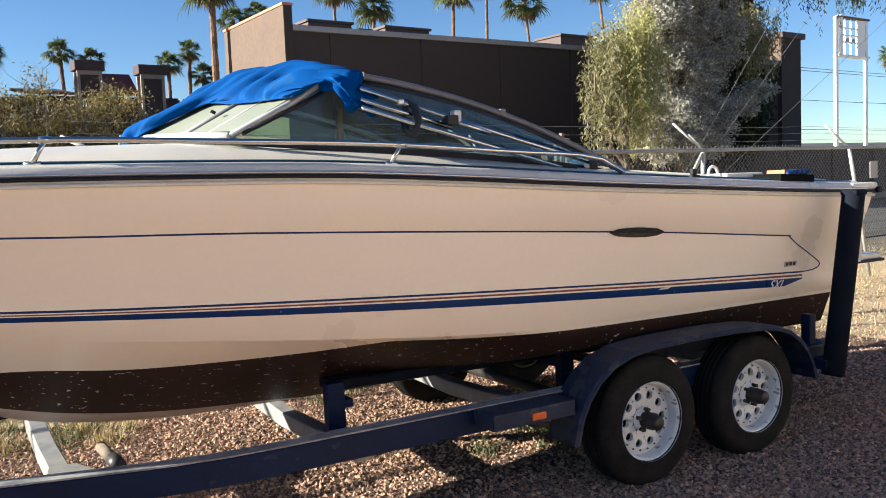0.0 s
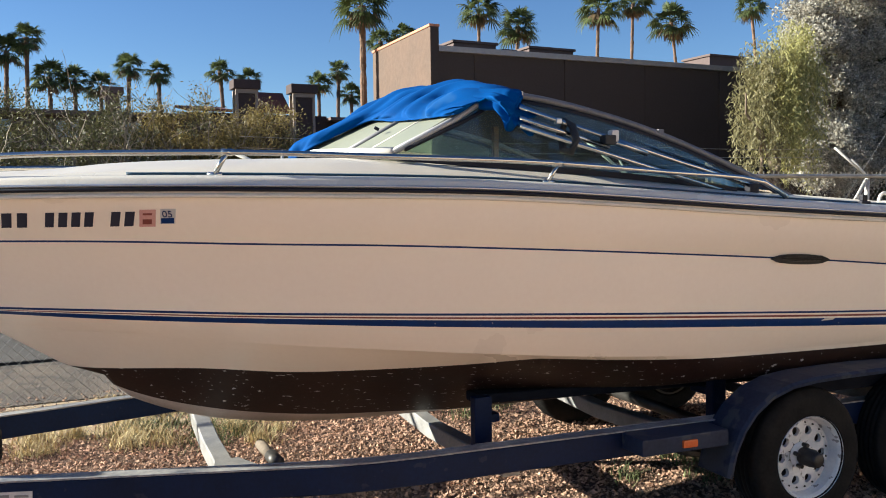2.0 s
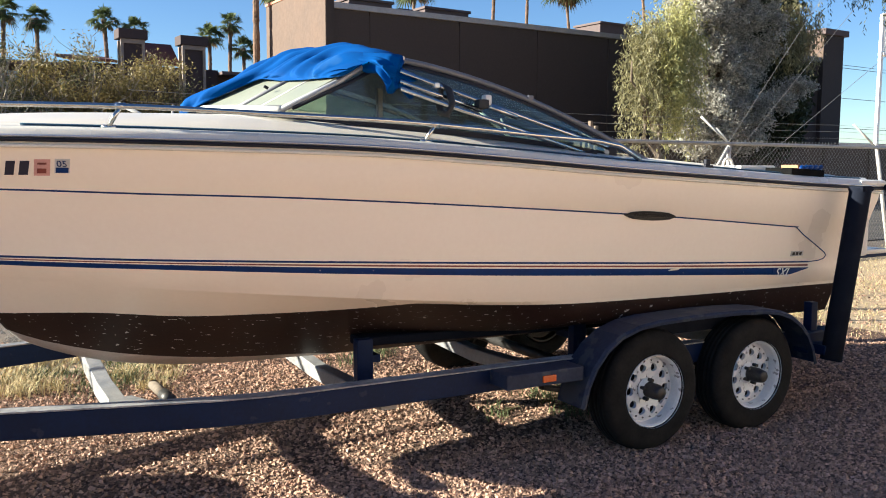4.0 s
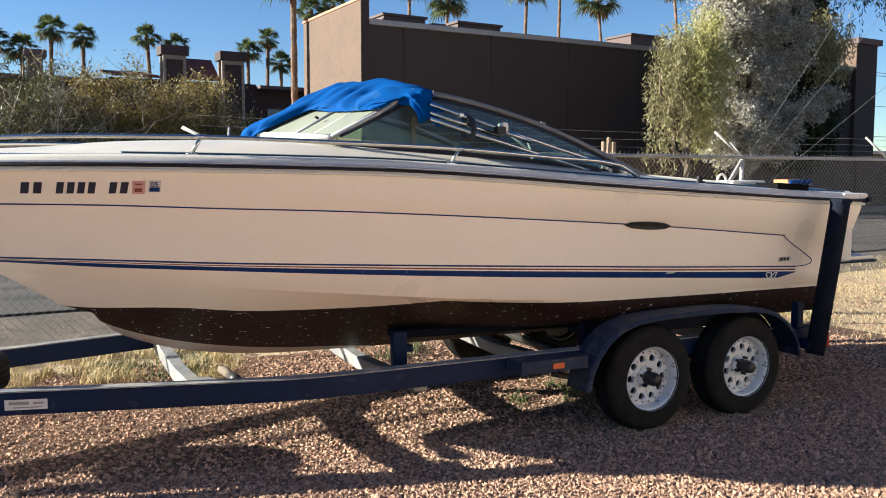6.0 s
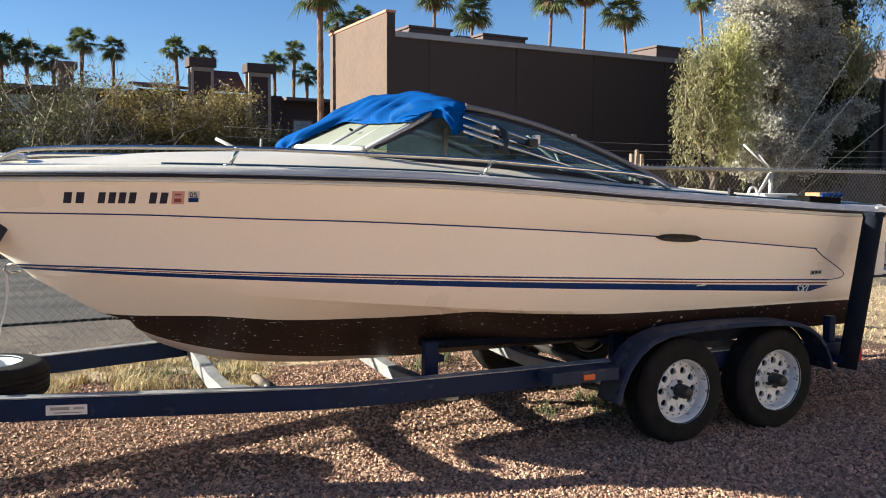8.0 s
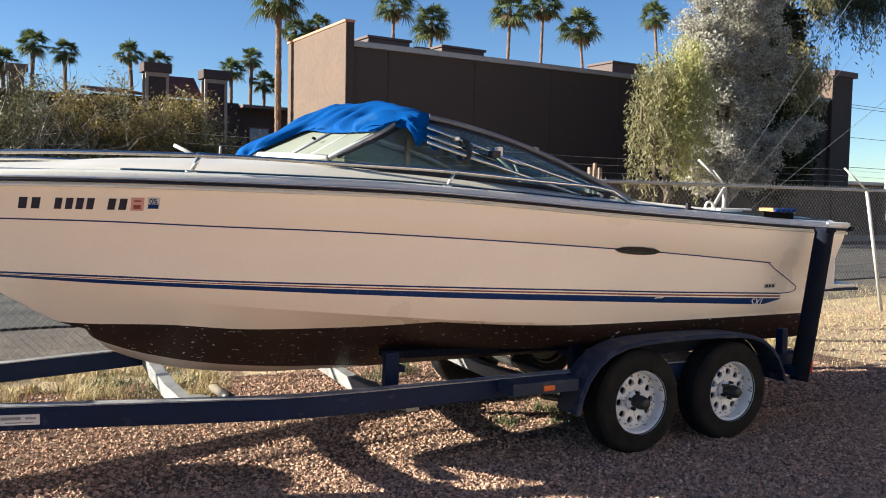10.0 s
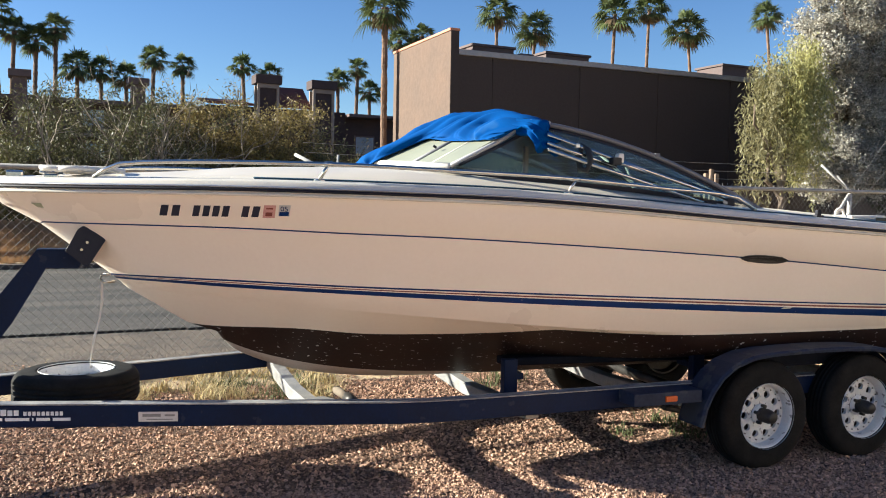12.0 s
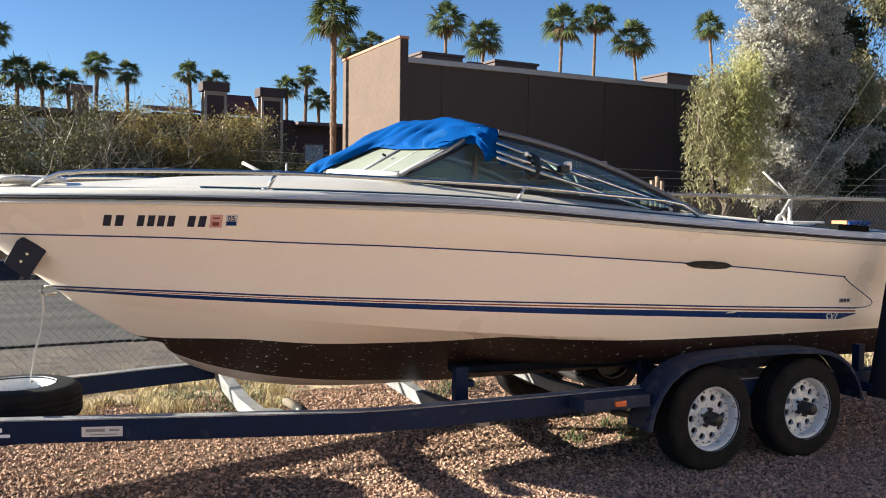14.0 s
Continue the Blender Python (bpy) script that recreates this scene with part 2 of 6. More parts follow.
M["slat"] = leaf_mat("dry_reed_slat", (0.40, 0.30, 0.20), (0.26, 0.19, 0.125), 0.75)
M["palmleaf"] = leaf_mat("palm_frond_green", (0.110, 0.135, 0.048), (0.048, 0.064, 0.024), 0.3)
M["palmdead"] = leaf_mat("dry_palm_frond", (0.19, 0.135, 0.075), (0.10, 0.072, 0.042), 0.25)
M["silverleaf"] = leaf_mat("silver_grey_foliage", (0.53, 0.50, 0.43), (0.28, 0.26, 0.22), 0.5, 0.5)
M["pepperleaf"] = leaf_mat("sunlit_yellow_green_foliage", (0.52, 0.485, 0.215), (0.31, 0.30, 0.13), 0.55, 0.4)
# olive: the pepper tree's shade tone, the dark tree's sunlit tone
M["pepperdark"] = leaf_mat("olive_lit_shaded_foliage", (0.30, 0.27, 0.14), (0.17, 0.155, 0.08), 0.4, 0.4)
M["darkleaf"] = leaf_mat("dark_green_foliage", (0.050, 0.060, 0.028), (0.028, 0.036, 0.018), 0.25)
M["shrubleaf"] = leaf_mat("olive_yellow_foliage", (0.27, 0.205, 0.068), (0.155, 0.12, 0.044), 0.35, 0.45)
# green lowered to carry the shade of backlit, shadowed shrubs
M["shrubgreen"] = leaf_mat("shaded_green_foliage", (0.115, 0.108, 0.043), (0.062, 0.060, 0.025), 0.28, 0.45)


def glass_mat(name, tint, rough=0.02):
    m = bpy.data.materials.new(name)
    m.use_nodes = True
    nt = m.node_tree
    out = nt.nodes["Material Output"]
    tr = nt.nodes.new("ShaderNodeBsdfTransparent")
    tr.inputs[0].default_value = (*tint, 1)
    gl = nt.nodes.new("ShaderNodeBsdfGlossy")
    gl.inputs["Roughness"].default_value = rough
    fr = nt.nodes.new("ShaderNodeFresnel")
    fr.inputs[0].default_value = 1.5
    df = nt.nodes.new("ShaderNodeBsdfDiffuse")
    df.inputs[0].default_value = (0.45, 0.47, 0.43, 1)
    m1 = nt.nodes.new("ShaderNodeMixShader")
    nz = nt.nodes.new("ShaderNodeTexNoise")
    nz.inputs["Scale"].default_value = 9.0
    mr = nt.nodes.new("ShaderNodeMapRange")
    mr.inputs["To Min"].default_value, mr.inputs["To Max"].default_value = 0.02, 0.07
    nt.links.new(nz.outputs["Fac"], mr.inputs["Value"])
    nt.links.new(mr.outputs["Result"], m1.inputs[0])
    nt.links.new(tr.outputs[0], m1.inputs[1])
    nt.links.new(df.outputs[0], m1.inputs[2])
    m2 = nt.nodes.new("ShaderNodeMixShader")
    nt.links.new(fr.outputs[0], m2.inputs[0])
    nt.links.new(m1.outputs[0], m2.inputs[1])
    nt.links.new(gl.outputs[0], m2.inputs[2])
    nt.links.new(m2.outputs[0], out.inputs["Surface"])
    return m


M["glass"] = glass_mat("dusty_green_glass", (0.72, 0.84, 0.76))

# ---------------------------------------------------------------- mesh helpers


def thing(name, label, category, group="", kind="", at=None):
    return tagged(new(name), label, category, group, kind) if at is None else place(tagged(new(name), label, category, group, kind), at)


def place(ob, m):
    ob.matrix_basis = m
    return ob


def link(name, me, material, parent=None, label="", smooth=False):
    mats = material if isinstance(material, (list, tuple)) else [material]
    for m in mats:
        me.materials.append(m)
    if smooth:
        me.polygons.foreach_set("use_smooth", [True] * len(me.polygons))
    ob = new(name, me)
    if parent:
        ob.parent = parent
    if label:
        tagged(ob, label)
    return ob


def part(name, bm, material, parent=None, label="", smooth=False):
    me = bpy.data.meshes.new(name)
    bm.normal_update()
    bm.to_mesh(me)
    bm.free()
    return link(name, me, material, parent, label, smooth)


def pydata(name, verts, faces, material, parent=None, label="", smooth=False):
    me = bpy.data.meshes.new(name)
    me.from_pydata([tuple(v) for v in verts], [], [tuple(f) for f in faces])
    me.update()
    return link(name, me, material, parent, label, smooth)


def box(bm, x0, x1, y0, y1, z0, z1, bevel=0.0, m=None):
    r = bmesh.ops.create_cube(bm, size=1.0)["verts"]
    bmesh.ops.scale(bm, vec=(x1 - x0, y1 - y0, z1 - z0), verts=r)
    bmesh.ops.translate(bm, vec=((x0 + x1) / 2, (y0 + y1) / 2, (z0 + z1) / 2), verts=r)
    if bevel:
        es = list({e for v in r for e in v.link_edges})
        r = bmesh.ops.bevel(bm, geom=es, offset=bevel, segments=2, profile=0.6, affect="EDGES")["verts"]
    if m is not None:
        bmesh.ops.transform(bm, matrix=m, verts=r)
    return r


def boxed(x0, x1, y0, y1, z0, z1, bevel=0.0, m=None):
    bm = bmesh.new()
    box(bm, x0, x1, y0, y1, z0, z1, bevel, m)
    return bm


def ring_at(p, t, r, n, up=Vector((0, 0, 1)), ry=None):
    t = t.normalized()
    a = t.cross(up)
    if a.length < 1e-4:
        a = t.cross(Vector((0, 1, 0)))
    a.normalize()
    b = a.cross(t).normalized()
    ry = ry or r
    return [p + a * (r * math.cos(2 * math.pi * k / n)) + b * (ry * math.sin(2 * math.pi * k / n)) for k in range(n)]


def tube(bm, pts, r, n=10, closed=False, taper=None):
    pts = [Vector(p) for p in pts]
    rings = []
    for i, p in enumerate(pts):
        a = pts[i - 1] if i or closed else p
        b = pts[(i + 1) % len(pts)] if i < len(pts) - 1 or closed else p
        rr = r if taper is None else r * (1 + (taper - 1) * i / (len(pts) - 1))
        rings.append([bm.verts.new(v) for v in ring_at(p, b - a, rr, n)])
    m = len(rings)
    for i in range(m if closed else m - 1):
        q, s = rings[i], rings[(i + 1) % m]
        for k in range(n):
            bm.faces.new((q[k], q[(k + 1) % n], s[(k + 1) % n], s[k]))
    if not closed:
        bm.faces.new(rings[0][::-1])
        bm.faces.new(rings[-1])
    return bm


def tubed(pts, r, n=10, closed=False, taper=None):
    return tube(bmesh.new(), pts, r, n, closed, taper)


def beam(pts, w, h):
    """A rectangular bar swept along a line; w across in the plan, h upright, pts along its middle."""
    bm = bmesh.new()
    pts = [Vector(p) for p in pts]
    rings = []
    for i, p in enumerate(pts):
        d = (pts[min(i + 1, len(pts) - 1)] - pts[max(i - 1, 0)])
        side = Vector((-d.y, d.x, 0)).normalized() if abs(d.x) + abs(d.y) > 1e-5 else Vector((0, 1, 0))
        up = d.cross(side).normalized() * -1
        up = up if up.z >= 0 else -up
        c = 0.006
        prof = [(-w / 2 + c, -h / 2), (w / 2 - c, -h / 2), (w / 2, -h / 2 + c), (w / 2, h / 2 - c), (w / 2 - c, h / 2), (-w / 2 + c, h / 2), (-w / 2, h / 2 - c), (-w / 2, -h / 2 + c)]
        rings.append([bm.verts.new(p + side * a + up * b) for a, b in prof])
    for q, s in zip(rings, rings[1:]):
        for k in range(8):
            bm.faces.new((q[k], q[(k + 1) % 8], s[(k + 1) % 8], s[k]))
    bm.faces.new(rings[0][::-1])
    bm.faces.new(rings[-1])
    bmesh.ops.recalc_face_normals(bm, faces=bm.faces)
    return bm


def plate(pts, thick, axis="y"):
    """A flat plate from an outline in the plane across the axis, with that thickness along it."""
    bm = bmesh.new()
    off = {"x": Vector((thick, 0, 0)), "y": Vector((0, thick, 0)), "z": Vector((0, 0, thick))}[axis]
    a = [bm.verts.new(Vector(p)) for p in pts]
    b = [bm.verts.new(Vector(p) + off) for p in pts]
    bm.faces.new(a)
    bm.faces.new(b[::-1])
    for i in range(len(a)):
        j = (i + 1) % len(a)
        bm.faces.new((a[i], b[i], b[j], a[j]))
    bmesh.ops.recalc_face_normals(bm, faces=bm.faces)
    return bm


def lathe(prof, n=40, axis="y"):
    """Turn a profile of (radius, along) about an axis; closes where the radius is nought."""
    bm = bmesh.new()
    rows = []
    for r, h in prof:
        row = []
        for k in range(n):
            a = 2 * math.pi * k / n
            c, s = r * math.cos(a), r * math.sin(a)
            row.append(bm.verts.new((c, h, s) if axis == "y" else (c, s, h)))
        rows.append(row)
    for q, s in zip(rows, rows[1:]):
        for k in range(n):
            bm.faces.new((q[k], q[(k + 1) % n], s[(k + 1) % n], s[k]))
    bmesh.ops.remove_doubles(bm, verts=bm.verts, dist=1e-5)
    bmesh.ops.recalc_face_normals(bm, faces=bm.faces)
    return bm


def interp(x, xs, ys):
    return float(np.interp(x, xs, ys))


def smoothline(xs, ys):
    """A smooth curve through a few knots (cubic, with finite-difference slopes)."""
    xs, ys = np.array(xs, float), np.array(ys, float)
    m = np.gradient(ys, xs)

    def at(x):
        x = min(max(x, xs[0]), xs[-1])
        i = int(min(max(np.searchsorted(xs, x) - 1, 0), len(xs) - 2))
        h = xs[i + 1] - xs[i]
        t = (x - xs[i]) / h
        return float((2 * t**3 - 3 * t**2 + 1) * ys[i] + (t**3 - 2 * t**2 + t) * h * m[i] + (3 * t**2 - 2 * t**3) * ys[i + 1] + (t**3 - t**2) * h * m[i + 1])

    return at


SITE = pose(0, 0, 0, 0, 0, 4.5)   # the street, the fence and the buildings stand at this turn to the boat


def on_site(x, y, z=0.0):
    return SITE @ Vector((x, y, z))

# ---------------------------------------------------------------- ground and street
M["wallwhite"] = mat("tan_stucco_wall", (0.50, 0.41, 0.31), (0.43, 0.35, 0.265), 0.9, scale=1, fine=20, bump=0.3, dist=0.01)
CENTRE = 1.2      # the boat's centre line, y


def grid_sheet(name, x0, x1, y0, y1, nx, ny, z, material, label, category, amp=0.0):
    xs, ys = np.linspace(x0, x1, nx), np.linspace(y0, y1, ny)
    vs = [(x, y, z + amp * noise.noise((x * 0.5, y * 0.5, 3.1)) + amp * 0.5 * noise.noise((x * 2.1, y * 2.1, 7.7))) for y in ys for x in xs]
    fs = [(j * nx + i, j * nx + i + 1, (j + 1) * nx + i + 1, (j + 1) * nx + i) for j in range(ny - 1) for i in range(nx - 1)]
    ob = pydata(name, vs, fs, material, smooth=True)
    return tagged(ob, label, category, kind="structure")


ground = grid_sheet("ground", -900, 900, -900, 900, 61, 61, 0.0, M["earth"], "pale dry desert earth with scattered grit", "ground")
lot = place(grid_sheet("gravel_lot", -14, 4.5, -9, 3.45, 109, 61, 0.004, M["gravelbase"], "pinkish gravel yard under the trailer", "gravel", 0.004), SITE)
# darker sheet puts the shade of the gaps between stones into colour
gravel_bed = grid_sheet("gravel_bed", -5.2, 4.3, -0.9, 3.1, 60, 30, 0.011, M["grit"], "gravel bed darkened for the shade between loose stones", "gravel bed", 0.003)
shoulder = place(grid_sheet("road_shoulder", -60, 60, 4.9, 7.4, 121, 12, 0.008, M["shoulder"], "rough grey gravel shoulder along the street", "road shoulder", 0.004), SITE)
road = place(grid_sheet("road", -120, 140, 7.0, 16.6, 131, 25, 0.036, M["asphalt"], "old patched grey asphalt street", "road", 0.005), SITE)
bm = bmesh.new()
for i in range(60):
    box(bm, -60 + 2.4 * i, -57.6 + 2.4 * i, 6.96 + 0.05 * math.sin(i * 1.7), 7.06, 0.0, 0.038, 0.008)
road_edge = tagged(place(part("road_edge", bm, M["asphalt"]), SITE), "crumbling raised edge of the asphalt", "road edge", kind="structure")
bm = bmesh.new()
for i in range(60):
    x = -60 + i * 3.0
    box(bm, x, x + 2.98, 16.6, 16.78, 0.0, 0.14, 0.015)
kerb = tagged(place(part("kerb", bm, M["blockwall"]), SITE), "weathered concrete kerb along the far street edge", "kerb", kind="structure")
verge = place(grid_sheet("far_verge", -120, 140, 16.78, 27, 100, 12, 0.05, M["earth"], "dry brown earth verge beyond the street", "verge", 0.03), SITE)

# unseen stucco wall added behind the camera to bounce sunlight onto the hull
wall_south = tagged(place(part("wall_south", boxed(-8.0, 8.0, -0.15, 0.15, 0, 4.2, 0.02), M["wallwhite"]), pose(5.5, -9.0, 0, 0, 0, 33)), "unseen tan wall added to bounce sun onto the hull", "wall", kind="structure")

# gravel stones, uncountable
rng = np.random.default_rng(5)
chip_v = np.array([(1, 0, -0.3), (-1, 0, -0.25), (0, 1, -0.3), (0, -1, -0.25), (0.15, 0.1, 1)], float)   # a rough chip with a flat underside
chip_f = np.array([(0, 2, 4), (2, 1, 4), (1, 3, 4), (3, 0, 4), (0, 3, 1), (0, 1, 2)])


def stones(name, x0, x1, y0, y1, n, smin, smax, material, label, keep=None):
    px, py = rng.uniform(x0, x1, n), rng.uniform(y0, y1, n)
    if keep is not None:
        k = keep(px, py)
        px, py = px[k], py[k]
        n = len(px)
    size = smin + (smax - smin) * rng.power(1.6, n) ** 2
    sc = size[:, None] * rng.uniform([0.75, 0.6, 0.42], [1.2, 0.95, 0.75], (n, 3))
    v = (chip_v[None] + rng.uniform(-0.35, 0.35, (n, len(chip_v), 3))) * sc[:, None]
    a, b = rng.uniform(0, 6.28, n), rng.uniform(-0.6, 0.6, n)
    cb, sb = np.cos(b)[:, None], np.sin(b)[:, None]
    v = np.stack([v[..., 0] * cb + v[..., 2] * sb, v[..., 1], -v[..., 0] * sb + v[..., 2] * cb], -1)
    ca, sa = np.cos(a)[:, None], np.sin(a)[:, None]
    v = np.stack([v[..., 0] * ca - v[..., 1] * sa, v[..., 0] * sa + v[..., 1] * ca, v[..., 2]], -1)
    v += np.stack([px, py, 0.008 + sc[:, 2] * rng.uniform(0.1, 0.8, n)], -1)[:, None]
    f = (chip_f[None] + (np.arange(n) * len(chip_v))[:, None, None]).reshape(-1, 3)
    me = bpy.data.meshes.new(name)
    me.from_pydata(v.reshape(-1, 3).tolist(), [], f.tolist())
    me.update()
    return tagged(link(name, me, material), label, "gravel", kind="stuff")


stones("gravel", -5.2, 4.6, -1.9, 0.5, 170000, 0.006, 0.0185, M["stone"], "loose pinkish tan crushed gravel", lambda x, y: (y > -1.9 - 0.2 * x) & (x + 0.2 * y < 4.2))
stones("gravel", -5.2, 4.6, 0.5, 3.3, 62000, 0.007, 0.021, M["stone"], "loose pinkish tan crushed gravel", lambda x, y: x + 0.2 * y < 4.2)
stones("scattered_gravel", -7.0, 8.5, -1.5, 4.9, 15000, 0.008, 0.022, M["stone"], "sparse gravel strewn over the dry earth")


def blades(name, spots, material, label, category="grass"):
    """Bent grass blades: each of spots is (x, y, height, lean, width)."""
    vs, fs = [], []
    for x, y, h, lean, w in spots:
        a = rng.uniform(0, 6.28)
        dx, dy = math.cos(a), math.sin(a)
        sx, sy = -dy * w, dx * w
        k = len(vs)
        vs += [(x - sx, y - sy, 0), (x + sx, y + sy, 0), (x + sx * 0.7 + dx * lean * 0.35, y + sy * 0.7 + dy * lean * 0.35, h * 0.6), (x - sx * 0.7 + dx * lean * 0.35, y - sy * 0.7 + dy * lean * 0.35, h * 0.6), (x + dx * lean, y + dy * lean, h)]
        fs += [(k, k + 1, k + 2, k + 3), (k + 3, k + 2, k + 4)]
    return tagged(pydata(name, vs, fs, material), label, category, kind="stuff")


def clump(n, cx, cy, rx, ry, h0, h1, w=0.004):
    return [(cx + rng.normal() * rx, cy + rng.normal() * ry, rng.uniform(h0, h1), rng.uniform(0.1, 1.3) * h1, w) for _ in range(n)]


tuft = []
for i in range(50):
    tuft += clump(90, rng.uniform(-3.75, -1.95), rng.uniform(2.6, 4.3), 0.055, 0.055, 0.02, 0.135, 0.0035)
blades("dry_grass", tuft, M["straw"], "low dry straw-coloured grass clumps behind the trailer")
tuft = []
for i in range(14):
    tuft += clump(70, rng.uniform(-3.1, -2.2), rng.uniform(2.7, 3.5), 0.10, 0.10, 0.02, 0.10)
for i in range(6):
    tuft += clump(80, rng.uniform(-1.1, -0.3), rng.uniform(2.6, 3.6), 0.08, 0.08, 0.05, 0.17)
for i in range(5):
    tuft += clump(60, rng.uniform(-0.5, 0.3), rng.uniform(0.6, 1.6), 0.06, 0.06, 0.04, 0.11)
blades("green_weeds", tuft, M["greengrass"], "low green weeds in the gravel")
tuft = []
for i in range(560):
    tuft += clump(40, rng.uniform(4.0, 14.5), rng.uniform(1.5, 7.2), 0.25, 0.25, 0.01, 0.06, 0.003)
for i in range(110):
    tuft += clump(40, rng.uniform(2.4, 4.6), rng.uniform(2.3, 4.2), 0.14, 0.14, 0.02, 0.10, 0.004)
for i in range(60):
    tuft += clump(24, rng.uniform(-9.0, 2.5), rng.uniform(3.5, 4.6), 0.2, 0.2, 0.02, 0.08, 0.004)
blades("dead_grass", tuft, M["straw"], "short dead straw grass on the earth by the fence")

# ---------------------------------------------------------------- boat
boat = thing("motorboat", "cream fibreglass runabout with navy stripes and flaking brown bottom paint", "boat")
SHEER = smoothline([-4.46, -4.0, -3.2, -2.4, -1.6, -1.1, -0.3, 0.6, 1.3, 2.1], [1.685, 1.682, 1.683, 1.672, 1.650, 1.620, 1.565, 1.513, 1.474, 1.440])
KEEL = smoothline([-4.46, -4.42, -4.19, -3.85, -3.78, -3.35, -3.05, -2.76, -2.46, -2.16, -1.68, -0.5, 2.1], [1.68, 1.63, 1.485, 1.235, 1.16, 0.87, 0.685, 0.577, 0.52, 0.49, 0.476, 0.465, 0.455])


def half(x, x0, full, stern, q=0.75, p=2.3):
    """Half the beam of one of the hull's lines: nought at its start x0 on the stem, full amidships, a little less at the stern."""
    if x < -0.5:
        u = min(max((-0.5 - x) / (-0.5 - x0), 0), 1)
        return full * max(1 - u**p, 0) ** q
    return full - (full - stern) * ((x + 0.5) / 2.4) ** 1.5


CREASE = smoothline([-4.19, -3.7, -3.2, -2.6, -2.1, -1.55, -0.7, 0.1, 1.24, 2.1], [1.492, 1.490, 1.484, 1.463, 1.447, 1.420, 1.369, 1.314, 1.218, 1.150])
STRIPE = smoothline([-3.83, -3.45, -3.2, -2.6, -2.05, -1.5, -0.65, 0.23, 1.31, 2.1], [1.184, 1.180, 1.175, 1.155, 1.138, 1.118, 1.080, 1.034, 0.984, 0.95])
STRIPE_LOW = smoothline([-3.83, -3.45, -3.2, -2.6, -2.05, -1.5, -0.65, 0.23, 1.2, 2.1], [1.166, 1.152, 1.140, 1.116, 1.090, 1.062, 1.016, 0.966, 0.912, 0.865])
CHINE = smoothline([-3.72, -3.3, -2.94, -2.5, -2.2, -1.97, -1.73, -1.48, -1.2, -0.61, 0.3, 1.39, 2.1], [1.105, 1.075, 1.046, 1.007, 0.984, 0.966, 0.946, 0.926, 0.903, 0.866, 0.846, 0.838, 0.833])
WATER = smoothline([-3.4, -3.1, -2.8, -2.4, -2.0, -1.65, -1.3, -1.0], [0.882, 0.888, 0.886, 0.856, 0.857, 0.868, 0.892, 0.90])


def stern_x(z):
    return 1.845 + (z - 0.74) * 0.25


# the hull's lines from the rub rail to the keel: start on the stem, height, half beam
def low_line(x):
    return half(x, -3.72, 0.985, 0.97, 0.95, 2.0)


LINES = [
    (-4.46, lambda x: SHEER(x), lambda x: half(x, -4.46, 1.20, 1.12)),
    (-4.38, lambda x: SHEER(x) - 0.075 * min(1, (x + 4.38) * 3 + 0.6), lambda x: half(x, -4.38, 1.185, 1.11, 0.78)),
    (-4.19, lambda x: CREASE(x) + 0.004, lambda x: half(x, -4.19, 1.135, 1.06, 0.80)),
    (-4.185, lambda x: CREASE(x) - 0.004, lambda x: half(x, -4.185, 1.128, 1.053, 0.80)),
    (-3.83, lambda x: STRIPE(x) + 0.010, lambda x: half(x, -3.83, 1.075, 1.02, 0.86, 2.1)),
    (-3.825, lambda x: STRIPE(x), lambda x: half(x, -3.825, 1.073, 1.018, 0.86, 2.1)),
    (-3.82, lambda x: STRIPE(x) - 0.3 * (STRIPE(x) - STRIPE_LOW(x)) * 0.45, lambda x: half(x, -3.82, 1.071, 1.017, 0.86, 2.1)),
    (-3.815, lambda x: STRIPE(x) - 0.3 * (STRIPE(x) - STRIPE_LOW(x)) * 0.95, lambda x: half(x, -3.815, 1.069, 1.016, 0.86, 2.1)),
    (-3.81, lambda x: STRIPE(x) - 0.3 * (STRIPE(x) - STRIPE_LOW(x)) * 1.35, lambda x: half(x, -3.81, 1.068, 1.015, 0.86, 2.1)),
    (-3.80, lambda x: STRIPE_LOW(x), lambda x: half(x, -3.80, 1.060, 1.01, 0.87, 2.1)),
    (-3.72, lambda x: CHINE(x), low_line),
]


